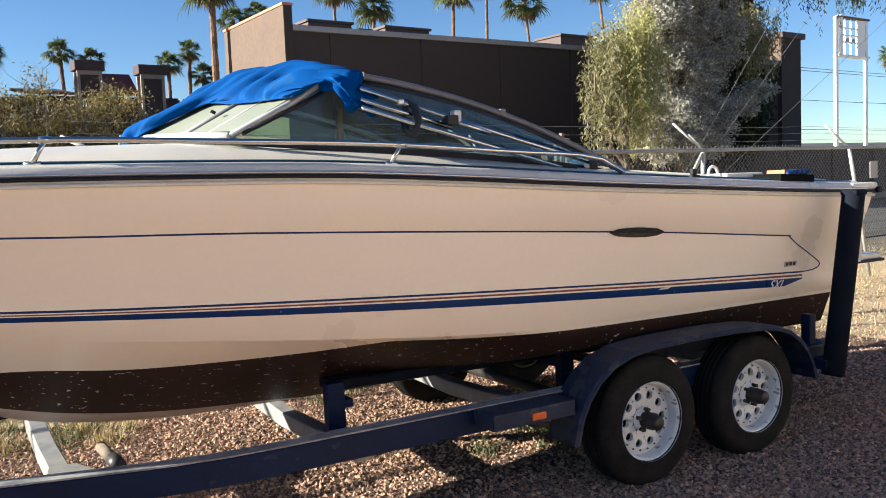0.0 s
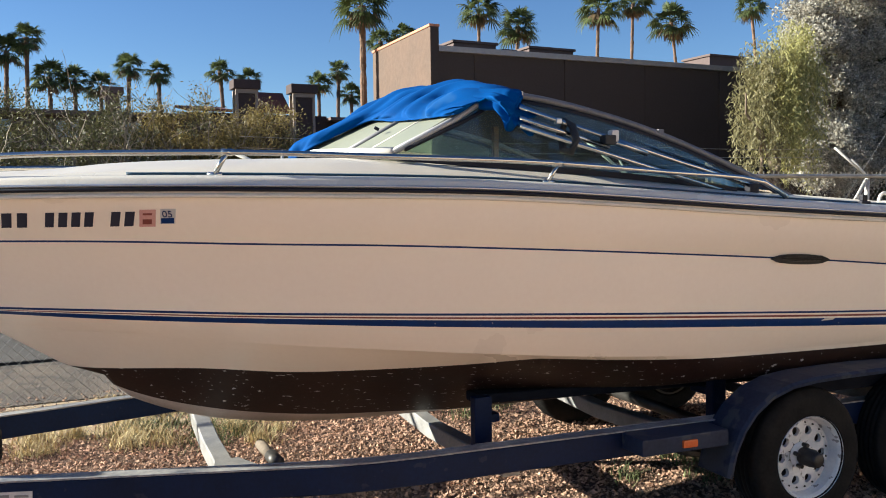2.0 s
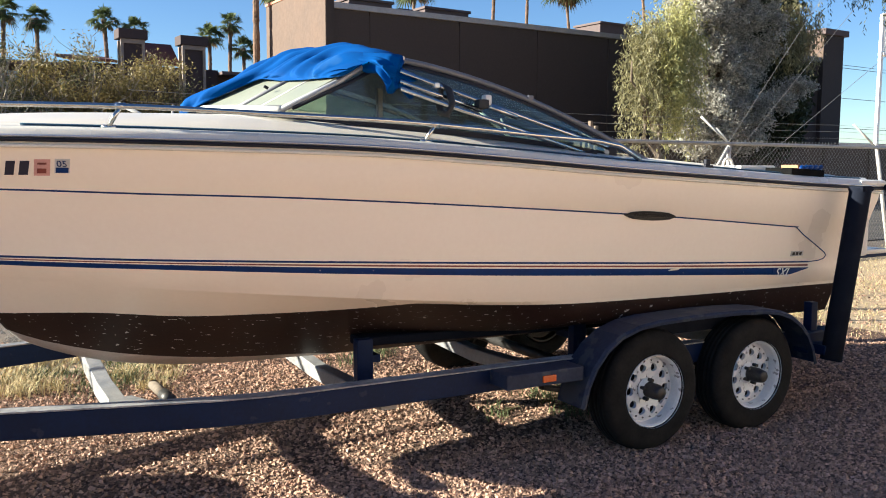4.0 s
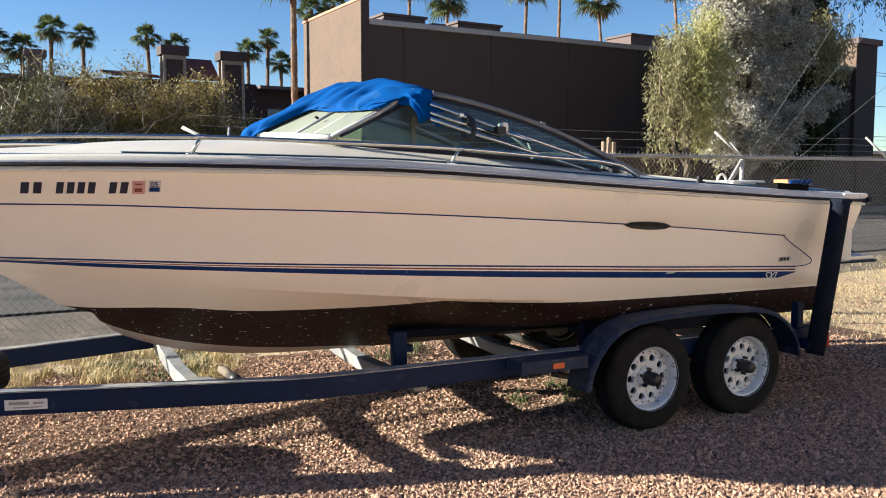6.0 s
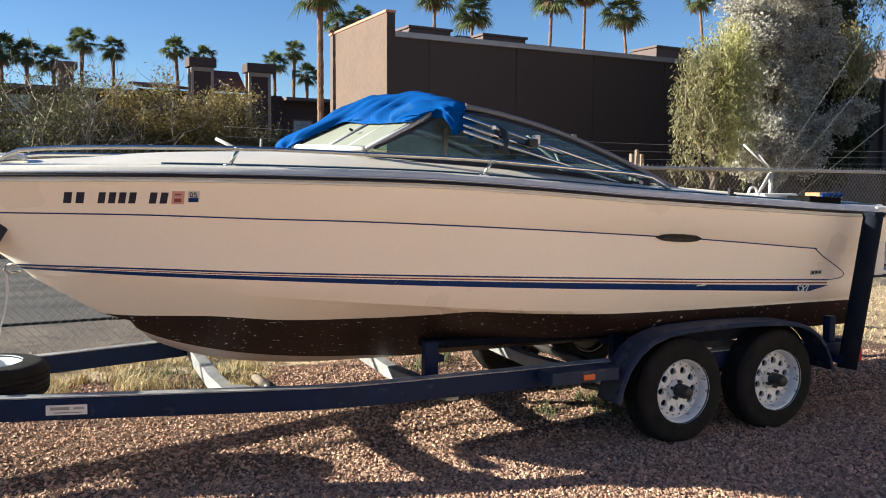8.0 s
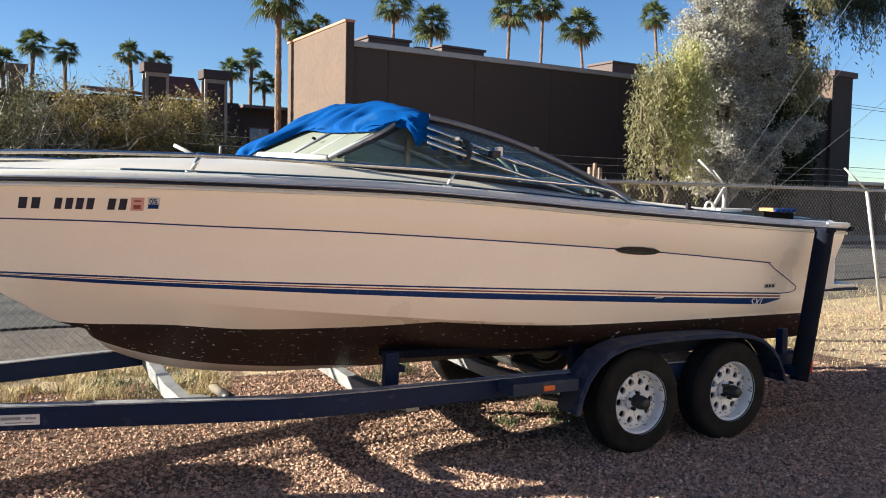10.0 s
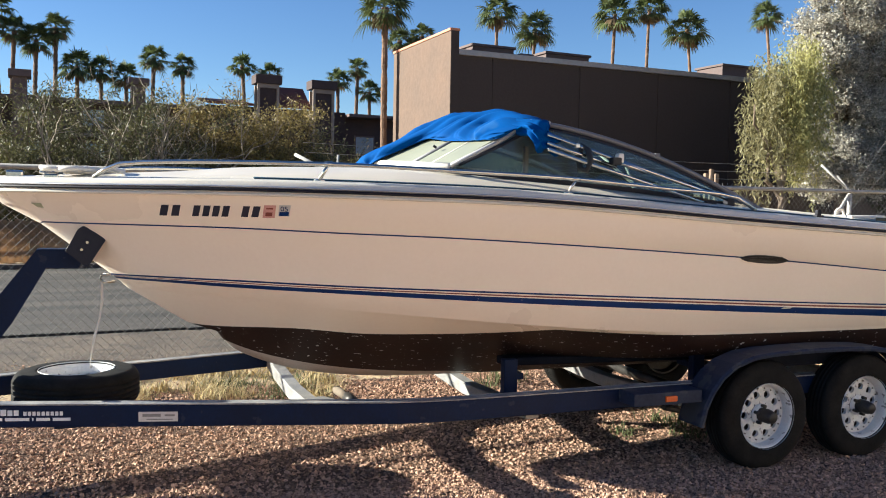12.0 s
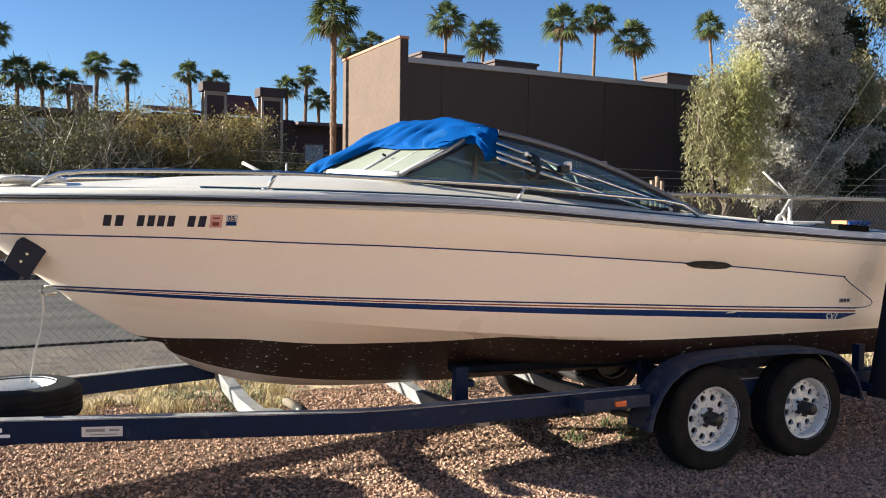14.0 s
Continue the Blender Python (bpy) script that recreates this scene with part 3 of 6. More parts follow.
def hull_mesh():
    ns = 84
    rows = []
    for x0, zf, hf in LINES:
        row = []
        for i in range(ns):
            s = (i / (ns - 1)) ** 1.35
            z1 = zf(2.0)
            x = x0 + (stern_x(z1) - x0) * s
            row.append((x, hf(x) if i else 0.0, zf(x) if i else KEEL(x0)))
        rows.append(row)
    # the bottom: straight from the chine to the keel, cut at the waterline and at the worn edge
    chine, x0c = rows[-1], -3.72
    for frac in (0, 1, 2, 3):
        row = []
        for i in range(ns):
            s = (i / (ns - 1)) ** 1.35
            start = (-3.40, -3.22, -3.18, -3.12)[frac]
            x = start + (stern_x(0.6) - start) * s
            zk, zc, hc = KEEL(x), CHINE(x) - 0.014, max(low_line(x) - 0.04, 0.02)
            wl = WATER(x) if x < -1.25 else zc - 0.006
            fw = min(max((wl - zk) / max(zc - zk, 0.05), 0.0), 0.985)
            worn = min(max((-1.45 - x) / 1.3, 0), 1)
            f = (fw, fw * 0.62, fw * (0.22 * worn**0.6 + 0.004), 0.0)[frac]
            bulge = 0.035 * math.sin(math.pi * f)
            y, z = (hc * f if i else 0.0), zk + (zc - zk) * f - bulge * (1 if i else 0) * 0.4
            ramp = min(max((x + 1.30) / 0.9, 0.0), 1.0)   # aft, the painted side drops upright below the cream
            if frac == 0 and ramp > 0:
                y += (low_line(x) - 0.008 - y) * ramp
            if frac == 1 and ramp > 0:
                deep = min(max((x - 0.2) / 1.1, 0.0), 1.0)   # deeper still at the stern
                y, z = y + (low_line(x) - 0.03 - 0.05 * deep - y) * ramp, z + (zc - 0.115 - 0.085 * deep - z) * ramp
            row.append((x, y, z))
        rows.append(row)
    cream, navy, red, brown, bare = 0, 1, 2, 3, 4
    kinds = [cream, cream, navy, cream, navy, cream, red, cream, navy, cream, cream, brown, brown, bare]
    bm = bmesh.new()
    for side in (-1, 1):
        vr = [[bm.verts.new((x, CENTRE + side * h, z)) for x, h, z in row] for row in rows]
        for a, b, k in zip(vr, vr[1:], kinds):
            for i in range(ns - 1):
                try:
                    fc = bm.faces.new((a[i], a[i + 1], b[i + 1], b[i]))
                    ends = k in (navy, red) and (a[i].co.x + a[i + 1].co.x) / 2 > (1.27 if b is vr[3] else 1.20 if b is vr[9] else 1.42)
                    fc.material_index, fc.smooth = (cream if ends else k), True
                    if (b is vr[3] and b[i].co.x < 1.2) or b is vr[10] or b is vr[11]:
                        bm.edges.get((b[i], b[i + 1])).smooth = False
                except ValueError:
                    pass
        vr_end = [r[-1] for r in vr]
        mid = [bm.verts.new((v.co.x, CENTRE, v.co.z)) for v in vr_end]
        for i in range(len(mid) - 1):
            fc = bm.faces.new((vr_end[i], vr_end[i + 1], mid[i + 1], mid[i]))
            fc.material_index = brown if i >= 11 else cream
    bmesh.ops.remove_doubles(bm, verts=bm.verts, dist=0.0005)
    bmesh.ops.recalc_face_normals(bm, faces=bm.faces)
    return bm


part("hull", hull_mesh(), [M["gelcoat"], M["stripe_blue"], M["stripe_red"], M["antifoul"], M["bare"]], boat, "cream gelcoat hull with navy and red pinstripes, flaking brown bottom")


def gun(x, inset=0.0, dz=0.0, side=-1):
    """A point along the gunwale, moved inboard and up."""
    return Vector((x, CENTRE + side * max(half(x, -4.46, 1.20, 1.12) - inset, 0.0), SHEER(x) + dz))


XS = [-4.46 + 6.48 * (i / 70) ** 1.3 for i in range(71)]


def strip(prof, name, material, label="", x0=-4.46, x1=2.03, sides=(-1, 1), smooth=True):
    """A moulding along the gunwale: prof lists (inset, height), closed."""
    xs = [x0 + (x1 - x0) * (i / 70) ** 1.3 for i in range(71)]
    for side in sides:
        bm = bmesh.new()
        rings = [[bm.verts.new(gun(x, i, z, side)) for i, z in prof] for x in xs]
        n = len(prof)
        for a, b in zip(rings, rings[1:]):
            for k in range(n):
                bm.faces.new((a[k], a[(k + 1) % n], b[(k + 1) % n], b[k]))
        bm.faces.new(rings[0])
        bm.faces.new(rings[-1][::-1])
        bmesh.ops.recalc_face_normals(bm, faces=bm.faces)
        part(name, bm, material, boat, label, smooth)


strip([(-0.012, -0.001), (-0.019, 0.002), (-0.019, 0.011), (-0.012, 0.015), (0.01, 0.015), (0.01, -0.001)], "rub_rail", M["rub"], "black rubber rub rail")
strip([(-0.010, 0.017), (-0.014, 0.023), (-0.008, 0.029), (0.02, 0.029), (0.02, 0.017)], "trim_strip", M["silver"], "dull silver trim above the rub rail")
strip([(-0.008, -0.026), (-0.012, -0.020), (-0.010, -0.008), (0.02, -0.008), (0.02, -0.026)], "lower_flange", M["deck"], "white moulded flange under the rub rail")

# deck: edge, side deck, coaming, foredeck; open cockpit aft of the windscreen
COAM = smoothline([-4.46, -4.0, -3.4, -2.9, -2.5, -2.15, -1.68, -0.9, -0.2, 0.3, 1.0, 2.1], [0.050, 0.058, 0.072, 0.100, 0.115, 0.126, 0.116, 0.105, 0.092, 0.085, 0.078, 0.070])


def deck_row(x):
    h = half(x, -4.46, 1.20, 1.12)
    z = SHEER(x)
    c = COAM(x)
    k = min(1.0, h / 0.5)
    g = min(1.0, max(0.0, (x + 4.46) / 1.3))
    pts = [(0.0, 0.016), (0.012 * k, 0.040 + 0.008 * g), (0.035 * k, 0.050 + 0.012 * g), (0.105 * k, 0.053 + 0.014 * g), (0.125 * k, 0.055 + 0.017 * g + 0.006 * k * g), (0.26 * k, max(c, 0.07) * g + 0.058 * (1 - g) + 0.006 * g), (0.40 * k, max(c, 0.07) * g + 0.060 * (1 - g) + 0.026 * g)]
    row = [(x, max(h - i, 0), z + dz) for i, dz in pts]
    return row, (x, 0.0, z + max(c, 0.07) * g + 0.062 * (1 - g) + 0.026 * g + 0.035 * k * g), h


bm = bmesh.new()
for side in (-1, 1):
    prev = None
    for x in XS:
        row, mid, h = deck_row(x)
        vs = [bm.verts.new((px, CENTRE + side * py, pz)) for px, py, pz in row]
        if x < -1.95:
            inner = row[-1][1]
            vs += [bm.verts.new((x, CENTRE + side * inner * f, row[-1][2] + (mid[2] - row[-1][2]) * (1 - f * f))) for f in (0.66, 0.33, 0.0)]
        else:
            vs += [bm.verts.new((x, CENTRE + side * (row[-1][1] - 0.01), row[-1][2] - dz)) for dz in (0.03, 0.25, 0.62)]
        if prev:
            for k in range(len(vs) - 1):
                fc = bm.faces.new((prev[k], vs[k], vs[k + 1], prev[k + 1]))
                fc.smooth = True
                fc.material_index = 1 if k >= 4 else 0
        prev = vs
bmesh.ops.remove_doubles(bm, verts=bm.verts, dist=0.0006)
bmesh.ops.recalc_face_normals(bm, faces=bm.faces)
part("deck", bm, [M["deck"], M["coaming"]], boat, "white and cream moulded deck")
bm = bmesh.new()
box(bm, -1.96, 1.98, CENTRE - 0.75, CENTRE + 0.75, 0.98, 1.04)
box(bm, 1.86, 1.97, CENTRE - 1.08, CENTRE + 1.08, 1.0, 1.50, 0.02)
box(bm, -1.98, -1.93, CENTRE - 0.72, CENTRE + 0.72, 1.0, 1.78, 0.01)
part("cockpit_liner", bm, M["vinyl"], boat)
strip([(0.108, 0.064), (0.104, 0.0715), (0.122, 0.0785), (0.128, 0.066)], "deck_pinstripe", M["teal"], "dark teal pinstripe along the side deck", x0=-3.1, x1=1.95)
# stern cap over the transom
bm = bmesh.new()
box(bm, 1.80, 2.06, CENTRE - 1.13, CENTRE + 1.13, 1.462, 1.508, 0.02)
part("stern_cap", bm, M["deck"], boat)
bm = boxed(2.035, 2.075, CENTRE - 1.15, CENTRE + 1.15, 1.44, 1.478, 0.01)
part("rub_rail", bm, M["rub"], boat)

M["silver_frame"] = mat("pale_grey_aluminium", (0.40, 0.39, 0.39), (0.30, 0.30, 0.31), 0.45, metal=0.3, bump=0.04)


# windscreen: side panes and raked front panes in metal frames
def pane(name, pts, thick, parent, material, label=""):
    c = sum((Vector(p) for p in pts), Vector()) / len(pts)
    n = (Vector(pts[1]) - Vector(pts[0])).cross(Vector(pts[2]) - Vector(pts[0])).normalized()
    bm = bmesh.new()
    a = [bm.verts.new(Vector(p) + n * thick / 2) for p in pts]
    b = [bm.verts.new(Vector(p) - n * thick / 2) for p in pts]
    bm.faces.new(a)
    bm.faces.new(b[::-1])
    for i in range(len(a)):
        j = (i + 1) % len(a)
        bm.faces.new((a[i], b[i], b[j], a[j]))
    bmesh.ops.recalc_face_normals(bm, faces=bm.faces)
    ob = part(name, bm, material, parent, label)
    ob.visible_shadow = False
    return ob


ARC = smoothline([-1.50, -1.40, -0.94, -0.57, -0.30, -0.06, 0.20], [2.135, 2.128, 2.050, 1.946, 1.846, 1.744, 1.625])
for side in (-1, 1):
    sy = lambda x: CENTRE + side * (0.80 + 0.05 * (x + 2.0) / 2.2)
    lo = lambda x: 1.842 - 0.205 * (x + 1.98) / 2.18
    screen = new("side_screen")
    screen.parent = boat
    tagged(screen, "raked side windscreen of tinted glass in grey frame")
    top = [(x, sy(x) - side * 0.07 * (ARC(x) - lo(x)) / 0.3, ARC(x)) for x in np.linspace(-1.47, 0.17, 14)]
    bot = [(x, sy(x), lo(x) + 0.012) for x in np.linspace(0.14, -1.94, 12)]
    pane("pane", top + bot, 0.006, screen, M["glass"])
    part("top_frame", tubed(top + [(0.24, sy(0.24), 1.612)], 0.017, 8), M["alu"], screen, smooth=True)
    sill = [(-2.02, 1.826), (-1.593, 1.806), (-1.238, 1.782), (-0.8, 1.752), (-0.3, 1.700), (0.26, 1.618), (0.26, 1.598), (-0.3, 1.668), (-0.512, 1.700), (-0.8, 1.712), (-1.238, 1.738), (-1.593, 1.782), (-2.02, 1.812)]
    part("top_gasket", tubed([(x, y, z - 0.026) for x, y, z in top[1:]], 0.013, 8), M["rub"], screen, "black glazing gasket", smooth=True)
    part("sill_frame", plate([(x, sy(x) + side * (0.02 if side > 0 else 0.02), z) for x, z in sill], -side * 0.03), M["rub"], screen, "black sill gasket")
    part("corner_post", tubed([(-2.0, sy(-2.0), 1.848), (-1.70, sy(-1.7) - side * 0.04, 1.995), (-1.47, sy(-1.47) - side * 0.075, 2.132)], 0.015, 8), M["silver_frame"], screen, smooth=True)
    part("corner_gasket", tubed([(-1.945, sy(-1.93), 1.858), (-1.64, sy(-1.64) - side * 0.04, 1.995), (-1.42, sy(-1.42) - side * 0.072, 2.11)], 0.010, 8), M["rub"], screen, smooth=True)
    part("clip", boxed(-0.60, -0.565, sy(-0.57) - 0.012 - side * 0.05, sy(-0.57) + 0.012 - side * 0.05, 1.95, 1.975, 0.006), M["alu"], screen)
front = new("front_screen")
front.parent = boat
tagged(front, "front windscreen of raked dusty panes coloured pale for glare")
knots = [CENTRE - 0.80, CENTRE - 0.40, CENTRE + 0.05, CENTRE + 0.40, CENTRE + 0.80]


def front_pt(y, f):
    bow = 1 - abs(y - CENTRE) / 0.80
    return Vector((-2.0 - 0.19 * bow + f * 0.52, CENTRE + (y - CENTRE) * (1 - 0.085 * f), 1.848 + 0.045 * bow + f * 0.285))


# opaque pale colour stands for sky reflection and sun on dusty glass
M["milky"] = mat("pale_glare_glass", (0.26, 0.265, 0.205), (0.21, 0.22, 0.17), 0.45, scale=4, bump=0.02)
for a, b in zip(knots, knots[1:]):
    pane("pane", [front_pt(a + 0.015, 0.03), front_pt(b - 0.015, 0.03), front_pt(b - 0.015, 0.97), front_pt(a + 0.015, 0.97)], 0.006, front, M["milky"])
for y in knots[1:4]:
    part("mullion", tubed([front_pt(y, 0), front_pt(y, 1)], 0.016, 8), M["alu"], front, smooth=True)
    part("wiper_knob", tubed([front_pt(y, 0.3) + Vector((-0.01, -0.05, 0.02)), front_pt(y, 0.3) + Vector((-0.03, -0.05, 0.03))], 0.008, 8), M["rub"], front)
part("inner_bar", tubed([front_pt(0.62, 0.02), front_pt(0.62, 0.98)], 0.006, 8), M["vinyl"], front, "white glazing bar", smooth=True)
part("sill", tubed([front_pt(y, 0) for y in knots], 0.02, 8), M["vinyl"], front, smooth=True)
part("header", tubed([front_pt(y, 1) for y in knots], 0.02, 8), M["alu"], front, smooth=True)

# bow rails
for side in (-1, 1):
    rail = new("bow_rail")
    rail.parent = boat
    tagged(rail, "stainless steel bow rail on short stanchions")
    path = [gun(-3.90, 0.10, 0.065, side), gun(-3.84, 0.10, 0.105, side), gun(-3.77, 0.10, 0.135, side)]
    heights = smoothline([-3.74, -3.5, -2.97, -2.67, -2.12, -1.37, -0.72, -0.29, -0.22, -0.06], [1.825, 1.834, 1.837, 1.835, 1.817, 1.790, 1.745, 1.716, 1.705, 1.628])
    for x in np.linspace(-3.66, -0.06, 26):
        p = gun(x, 0.10, 0, side)
        p.z = heights(x)
        path.append(p)
    part("rail", tubed(path, 0.012, 10), M["chrome"], rail, smooth=True)
    for x in (-2.72, -1.33):
        top = gun(x, 0.10, 0, side)
        top.z = heights(x)
        part("stanchion", tubed([gun(x - 0.05, 0.10, 0.068, side), top], 0.010, 8), M["chrome"], rail, smooth=True)
        part("foot", tubed([gun(x - 0.075, 0.10, 0.068, side), gun(x - 0.02, 0.10, 0.068, side)], 0.011, 8), M["chrome"], rail, smooth=True)
        part("tee", tubed([top + Vector((-0.022, 0, 0.0)), top + Vector((0.022, 0, 0.0))], 0.0145, 8), M["chrome"], rail, smooth=True)

# folded sunshade frame lying along the side screen
frame_ob = thing("folded_bimini_frame", "folded sunshade frame of bright metal tubes beside the windscreen", "sunshade frame")
for pts in ([(-1.42, 0.32, 2.05), (-0.53, 0.32, 1.805), (-0.10, 0.31, 1.69)], [(-1.43, 0.30, 2.0), (-0.96, 0.30, 1.873)], [(-1.44, 0.27, 1.961), (-0.295, 0.27, 1.658)]):
    part("tube", tubed(pts, 0.0115, 10), M["chrome"], frame_ob, smooth=True)
part("tube", tubed([(-0.93, 0.30, 1.90), (-0.74, 0.31, 1.846)], 0.014, 10), M["chrome"], frame_ob, smooth=True)
part("strap", tubed([(-1.185, 0.262, 1.845), (-1.165, 0.25, 1.90), (-1.165, 0.28, 1.965), (-1.17, 0.335, 1.995), (-1.20, 0.34, 1.93), (-1.20, 0.31, 1.86)], 0.019, 8, closed=True), M["black"], frame_ob, "black strap round the tubes", smooth=True)
part("clamp", boxed(-0.995, -0.935, 0.27, 0.325, 1.885, 1.93, 0.006), M["black"], frame_ob, "black clamp")
part("clamp_cap", boxed(-0.955, -0.915, 0.275, 0.32, 1.90, 1.955, 0.010), M["vinyl"], frame_ob, "white clamp cap")
part("toggle", boxed(-1.04, -0.995, 0.27, 0.31, 1.835, 1.87, 0.008), M["black"], frame_ob)
part("eye_end", boxed(-1.235, -1.205, 0.305, 0.335, 1.978, 2.005, 0.006), M["silver"], frame_ob)
part("hinge", boxed(-0.32, -0.24, 0.25, 0.295, 1.632, 1.676, 0.008), M["rub"], frame_ob, "black deck hinge")
part("hinge", boxed(-0.13, -0.07, 0.285, 0.33, 1.625, 1.70, 0.008), M["rub"], frame_ob, "black deck hinge")

# blue canvas bundled over the windscreen
def loop_points(knots, per):
    """A smooth closed curve through the knots, with that many points to each span."""
    n, out = len(knots), []
    for i in range(n):
        a, b, c, d = knots[i - 1], knots[i], knots[(i + 1) % n], knots[(i + 2) % n]
        for k in range(per):
            t = k / per
            out.append(0.5 * (2 * b + (c - a) * t + (2 * a - 5 * b + 4 * c - d) * t * t + (3 * b - a - 3 * c + d) * t**3))
    return out


def tarp_mesh():
    """The canvas bundled along the header, draped half down the near panes and right over the far ones."""
    low = smoothline([0.34, 0.55, 0.8, 1.0, 1.09, 1.22, 1.40, 2.08], [0.58, 0.54, 0.52, 0.55, 0.54, 0.03, -0.07, -0.09])
    lift = smoothline([0.34, 0.44, 0.57, 0.8, 1.0, 1.25, 1.6, 1.9, 2.08], [0.018, 0.032, 0.050, 0.064, 0.058, 0.066, 0.088, 0.092, 0.066])
    along, out = Vector((0.877, 0, 0.481)), Vector((-0.481, 0, 0.877))
    nu, per = 170, 9
    vs, fs = [], []
    for i in range(nu):
        y = 0.34 + 1.72 * i / (nu - 1)
        h, k, f = front_pt(y, 1), lift(y), low(y)
        lip = front_pt(y, f)
        knots = [lip + out * 0.012, lip - along * 0.012 + out * 0.028, lip + along * 0.035 + out * ((0.45 + 0.5 * min(1.0, max(0.0, (y - 1.1) / 0.2))) * k + 0.02), front_pt(y, 0.5 * (1 + f)) + out * k * 0.95, h + out * k * 0.92 - along * 0.03,
                 h + Vector((0.03, 0, k)), h + Vector((0.105, 0, 0.55 * k)), h + Vector((0.115, 0, -0.03)), h + Vector((0.05, 0, -0.05)), front_pt(y, max(0.9, f + 0.05)) + out * 0.010]
        ring = loop_points(knots, per)
        mid = sum(ring, Vector()) / len(ring)
        for j, p in enumerate(ring):
            s = j / len(ring)
            w = min(1.0, max(0.0, (s - 0.06) / 0.10), max(0.0, (0.72 - s) / 0.12)) + 0.15
            n = (p - mid).normalized()
            warp = noise.noise((y * 2.3, s * 3.1, 4.0))
            gather = max(0.0, (0.72 - y) / 0.38)
            broad = abs(math.sin(math.pi * (y * 4.2 + s * 2.4 + 1.5 * warp)))
            narrow = abs(math.sin(math.pi * (y * 10.5 + s * 3.8 + 2.2 * warp + 0.4)))
            f2 = 0.044 * (broad - 0.62) + (0.013 + 0.016 * gather) * (narrow - 0.6) + 0.016 * noise.noise((y * 4.0, s * 5.0, 9.0))
            vs.append(p + n * f2 * w)
    nv = per * 10
    for i in range(nu - 1):
        for j in range(nv):
            fs.append((i * nv + j, i * nv + (j + 1) % nv, (i + 1) * nv + (j + 1) % nv, (i + 1) * nv + j))
    fs.append(tuple(range(nv))[::-1])
    fs.append(tuple((nu - 1) * nv + j for j in range(nv)))
    return vs, fs


def tail_mesh():
    """The gathered end, pinched over the corner and flaring out in pleats beside the side glass."""
    nu, nv = 26, 72
    vs, fs = [], []
    cx = smoothline([0, 0.35, 0.7, 1], [-1.535, -1.485, -1.445, -1.415])
    cy = smoothline([0, 0.35, 0.7, 1], [0.46, 0.385, 0.345, 0.325])
    cz = smoothline([0, 0.35, 0.7, 1], [2.100, 2.085, 2.050, 2.020])
    rad = smoothline([0, 0.3, 0.6, 1], [0.050, 0.046, 0.062, 0.078])
    for i in range(nu):
        t = i / (nu - 1)
        for j in range(nv):
            a = 2 * math.pi * j / nv
            pleat = 1 + (0.10 + 0.26 * t) * math.sin(5 * a + 1.5 * noise.noise((math.cos(a), math.sin(a), t * 2)) + 1.2 * t) + 0.25 * noise.noise((2 * math.cos(a), 2 * math.sin(a), 2.5 * t))
            q = rad(t) * pleat
            vs.append(Vector((cx(t) + q * math.cos(a) + 0.02 * t * noise.noise((3 * math.cos(a), 3 * math.sin(a), 1)), cy(t) + 0.35 * q * math.sin(a + 0.7), cz(t) + q * math.sin(a))))
    for i in range(nu - 1):
        for j in range(nv):
            fs.append((i * nv + j, i * nv + (j + 1) % nv, (i + 1) * nv + (j + 1) % nv, (i + 1) * nv + j))
    vs.append(Vector((-1.43, 0.345, 2.03)))
    for j in range(nv):
        fs.append(((nu - 1) * nv + j, (nu - 1) * nv + (j + 1) % nv, len(vs) - 1))
    return vs, fs


canvas = thing("canvas_cover", "bright blue canvas cover bundled over the windscreen", "canvas cover")
pydata("canvas_roll", *tarp_mesh(), M["tarp"], canvas, smooth=True)
pydata("hanging_end", *tail_mesh(), M["tarp"], canvas, "gathered loose end of the blue canvas", smooth=True)
part("header_tab", boxed(-1.415, -1.335, 0.44, 0.50, 2.122, 2.142, 0.005), M["vinyl"], boat, "white windscreen corner cap")
part("header_tab", boxed(-1.49, -1.43, 0.43, 0.49, 2.125, 2.146, 0.005), M["vinyl"], boat, "white windscreen corner cap")

# fittings and markings on the boat
def side_pt(x, z, out=0.004):
    """A point on the boat's near side at that length and height, a little proud of it."""
    rows = [(zf(x), hf(x)) for x0, zf, hf in LINES if x > x0 + 0.02]
    zs, hs = [r[0] for r in rows][::-1], [r[1] for r in rows][::-1]
    return Vector((x, CENTRE - interp(z, zs, hs) - out, z))


def decal(name, x0, x1, z0, z1, material, label="", out=0.003, slant=0.0, n=8, parent=None):
    bm = bmesh.new()
    rows = []
    for i in range(n + 1):
        x = x0 + (x1 - x0) * i / n
        rows.append([bm.verts.new(side_pt(x + slant * f, z0 + (z1 - z0) * f, o)) for f, o in ((0, out), (1, out), (1, -0.01), (0, -0.01))])
    for a, b in zip(rows, rows[1:]):
        for k in range(4):
            bm.faces.new((a[k], a[(k + 1) % 4], b[(k + 1) % 4], b[k]))
    bm.faces.new(rows[0])
    bm.faces.new(rows[-1][::-1])
    bmesh.ops.recalc_face_normals(bm, faces=bm.faces)
    return part(name, bm, material, parent or boat, label)


def flat_on(x0, x1, z, out):
    """A frame lying flat on the boat's near side, its x along the boat and its y up the side."""
    p0, p1 = side_pt(x0, z, out), side_pt(x1, z + (STRIPE(x1) - STRIPE(x0)), out)
    mid = (p0 + p1) / 2
    ex = (p1 - p0).normalized()
    up = (side_pt(mid.x, mid.z + 0.04, out) - side_pt(mid.x, mid.z, out)).normalized()
    n = ex.cross(up).normalized()
    up = n.cross(ex)
    m = Matrix((ex, up, n)).transposed().to_4x4()
    m.translation = mid
    return m


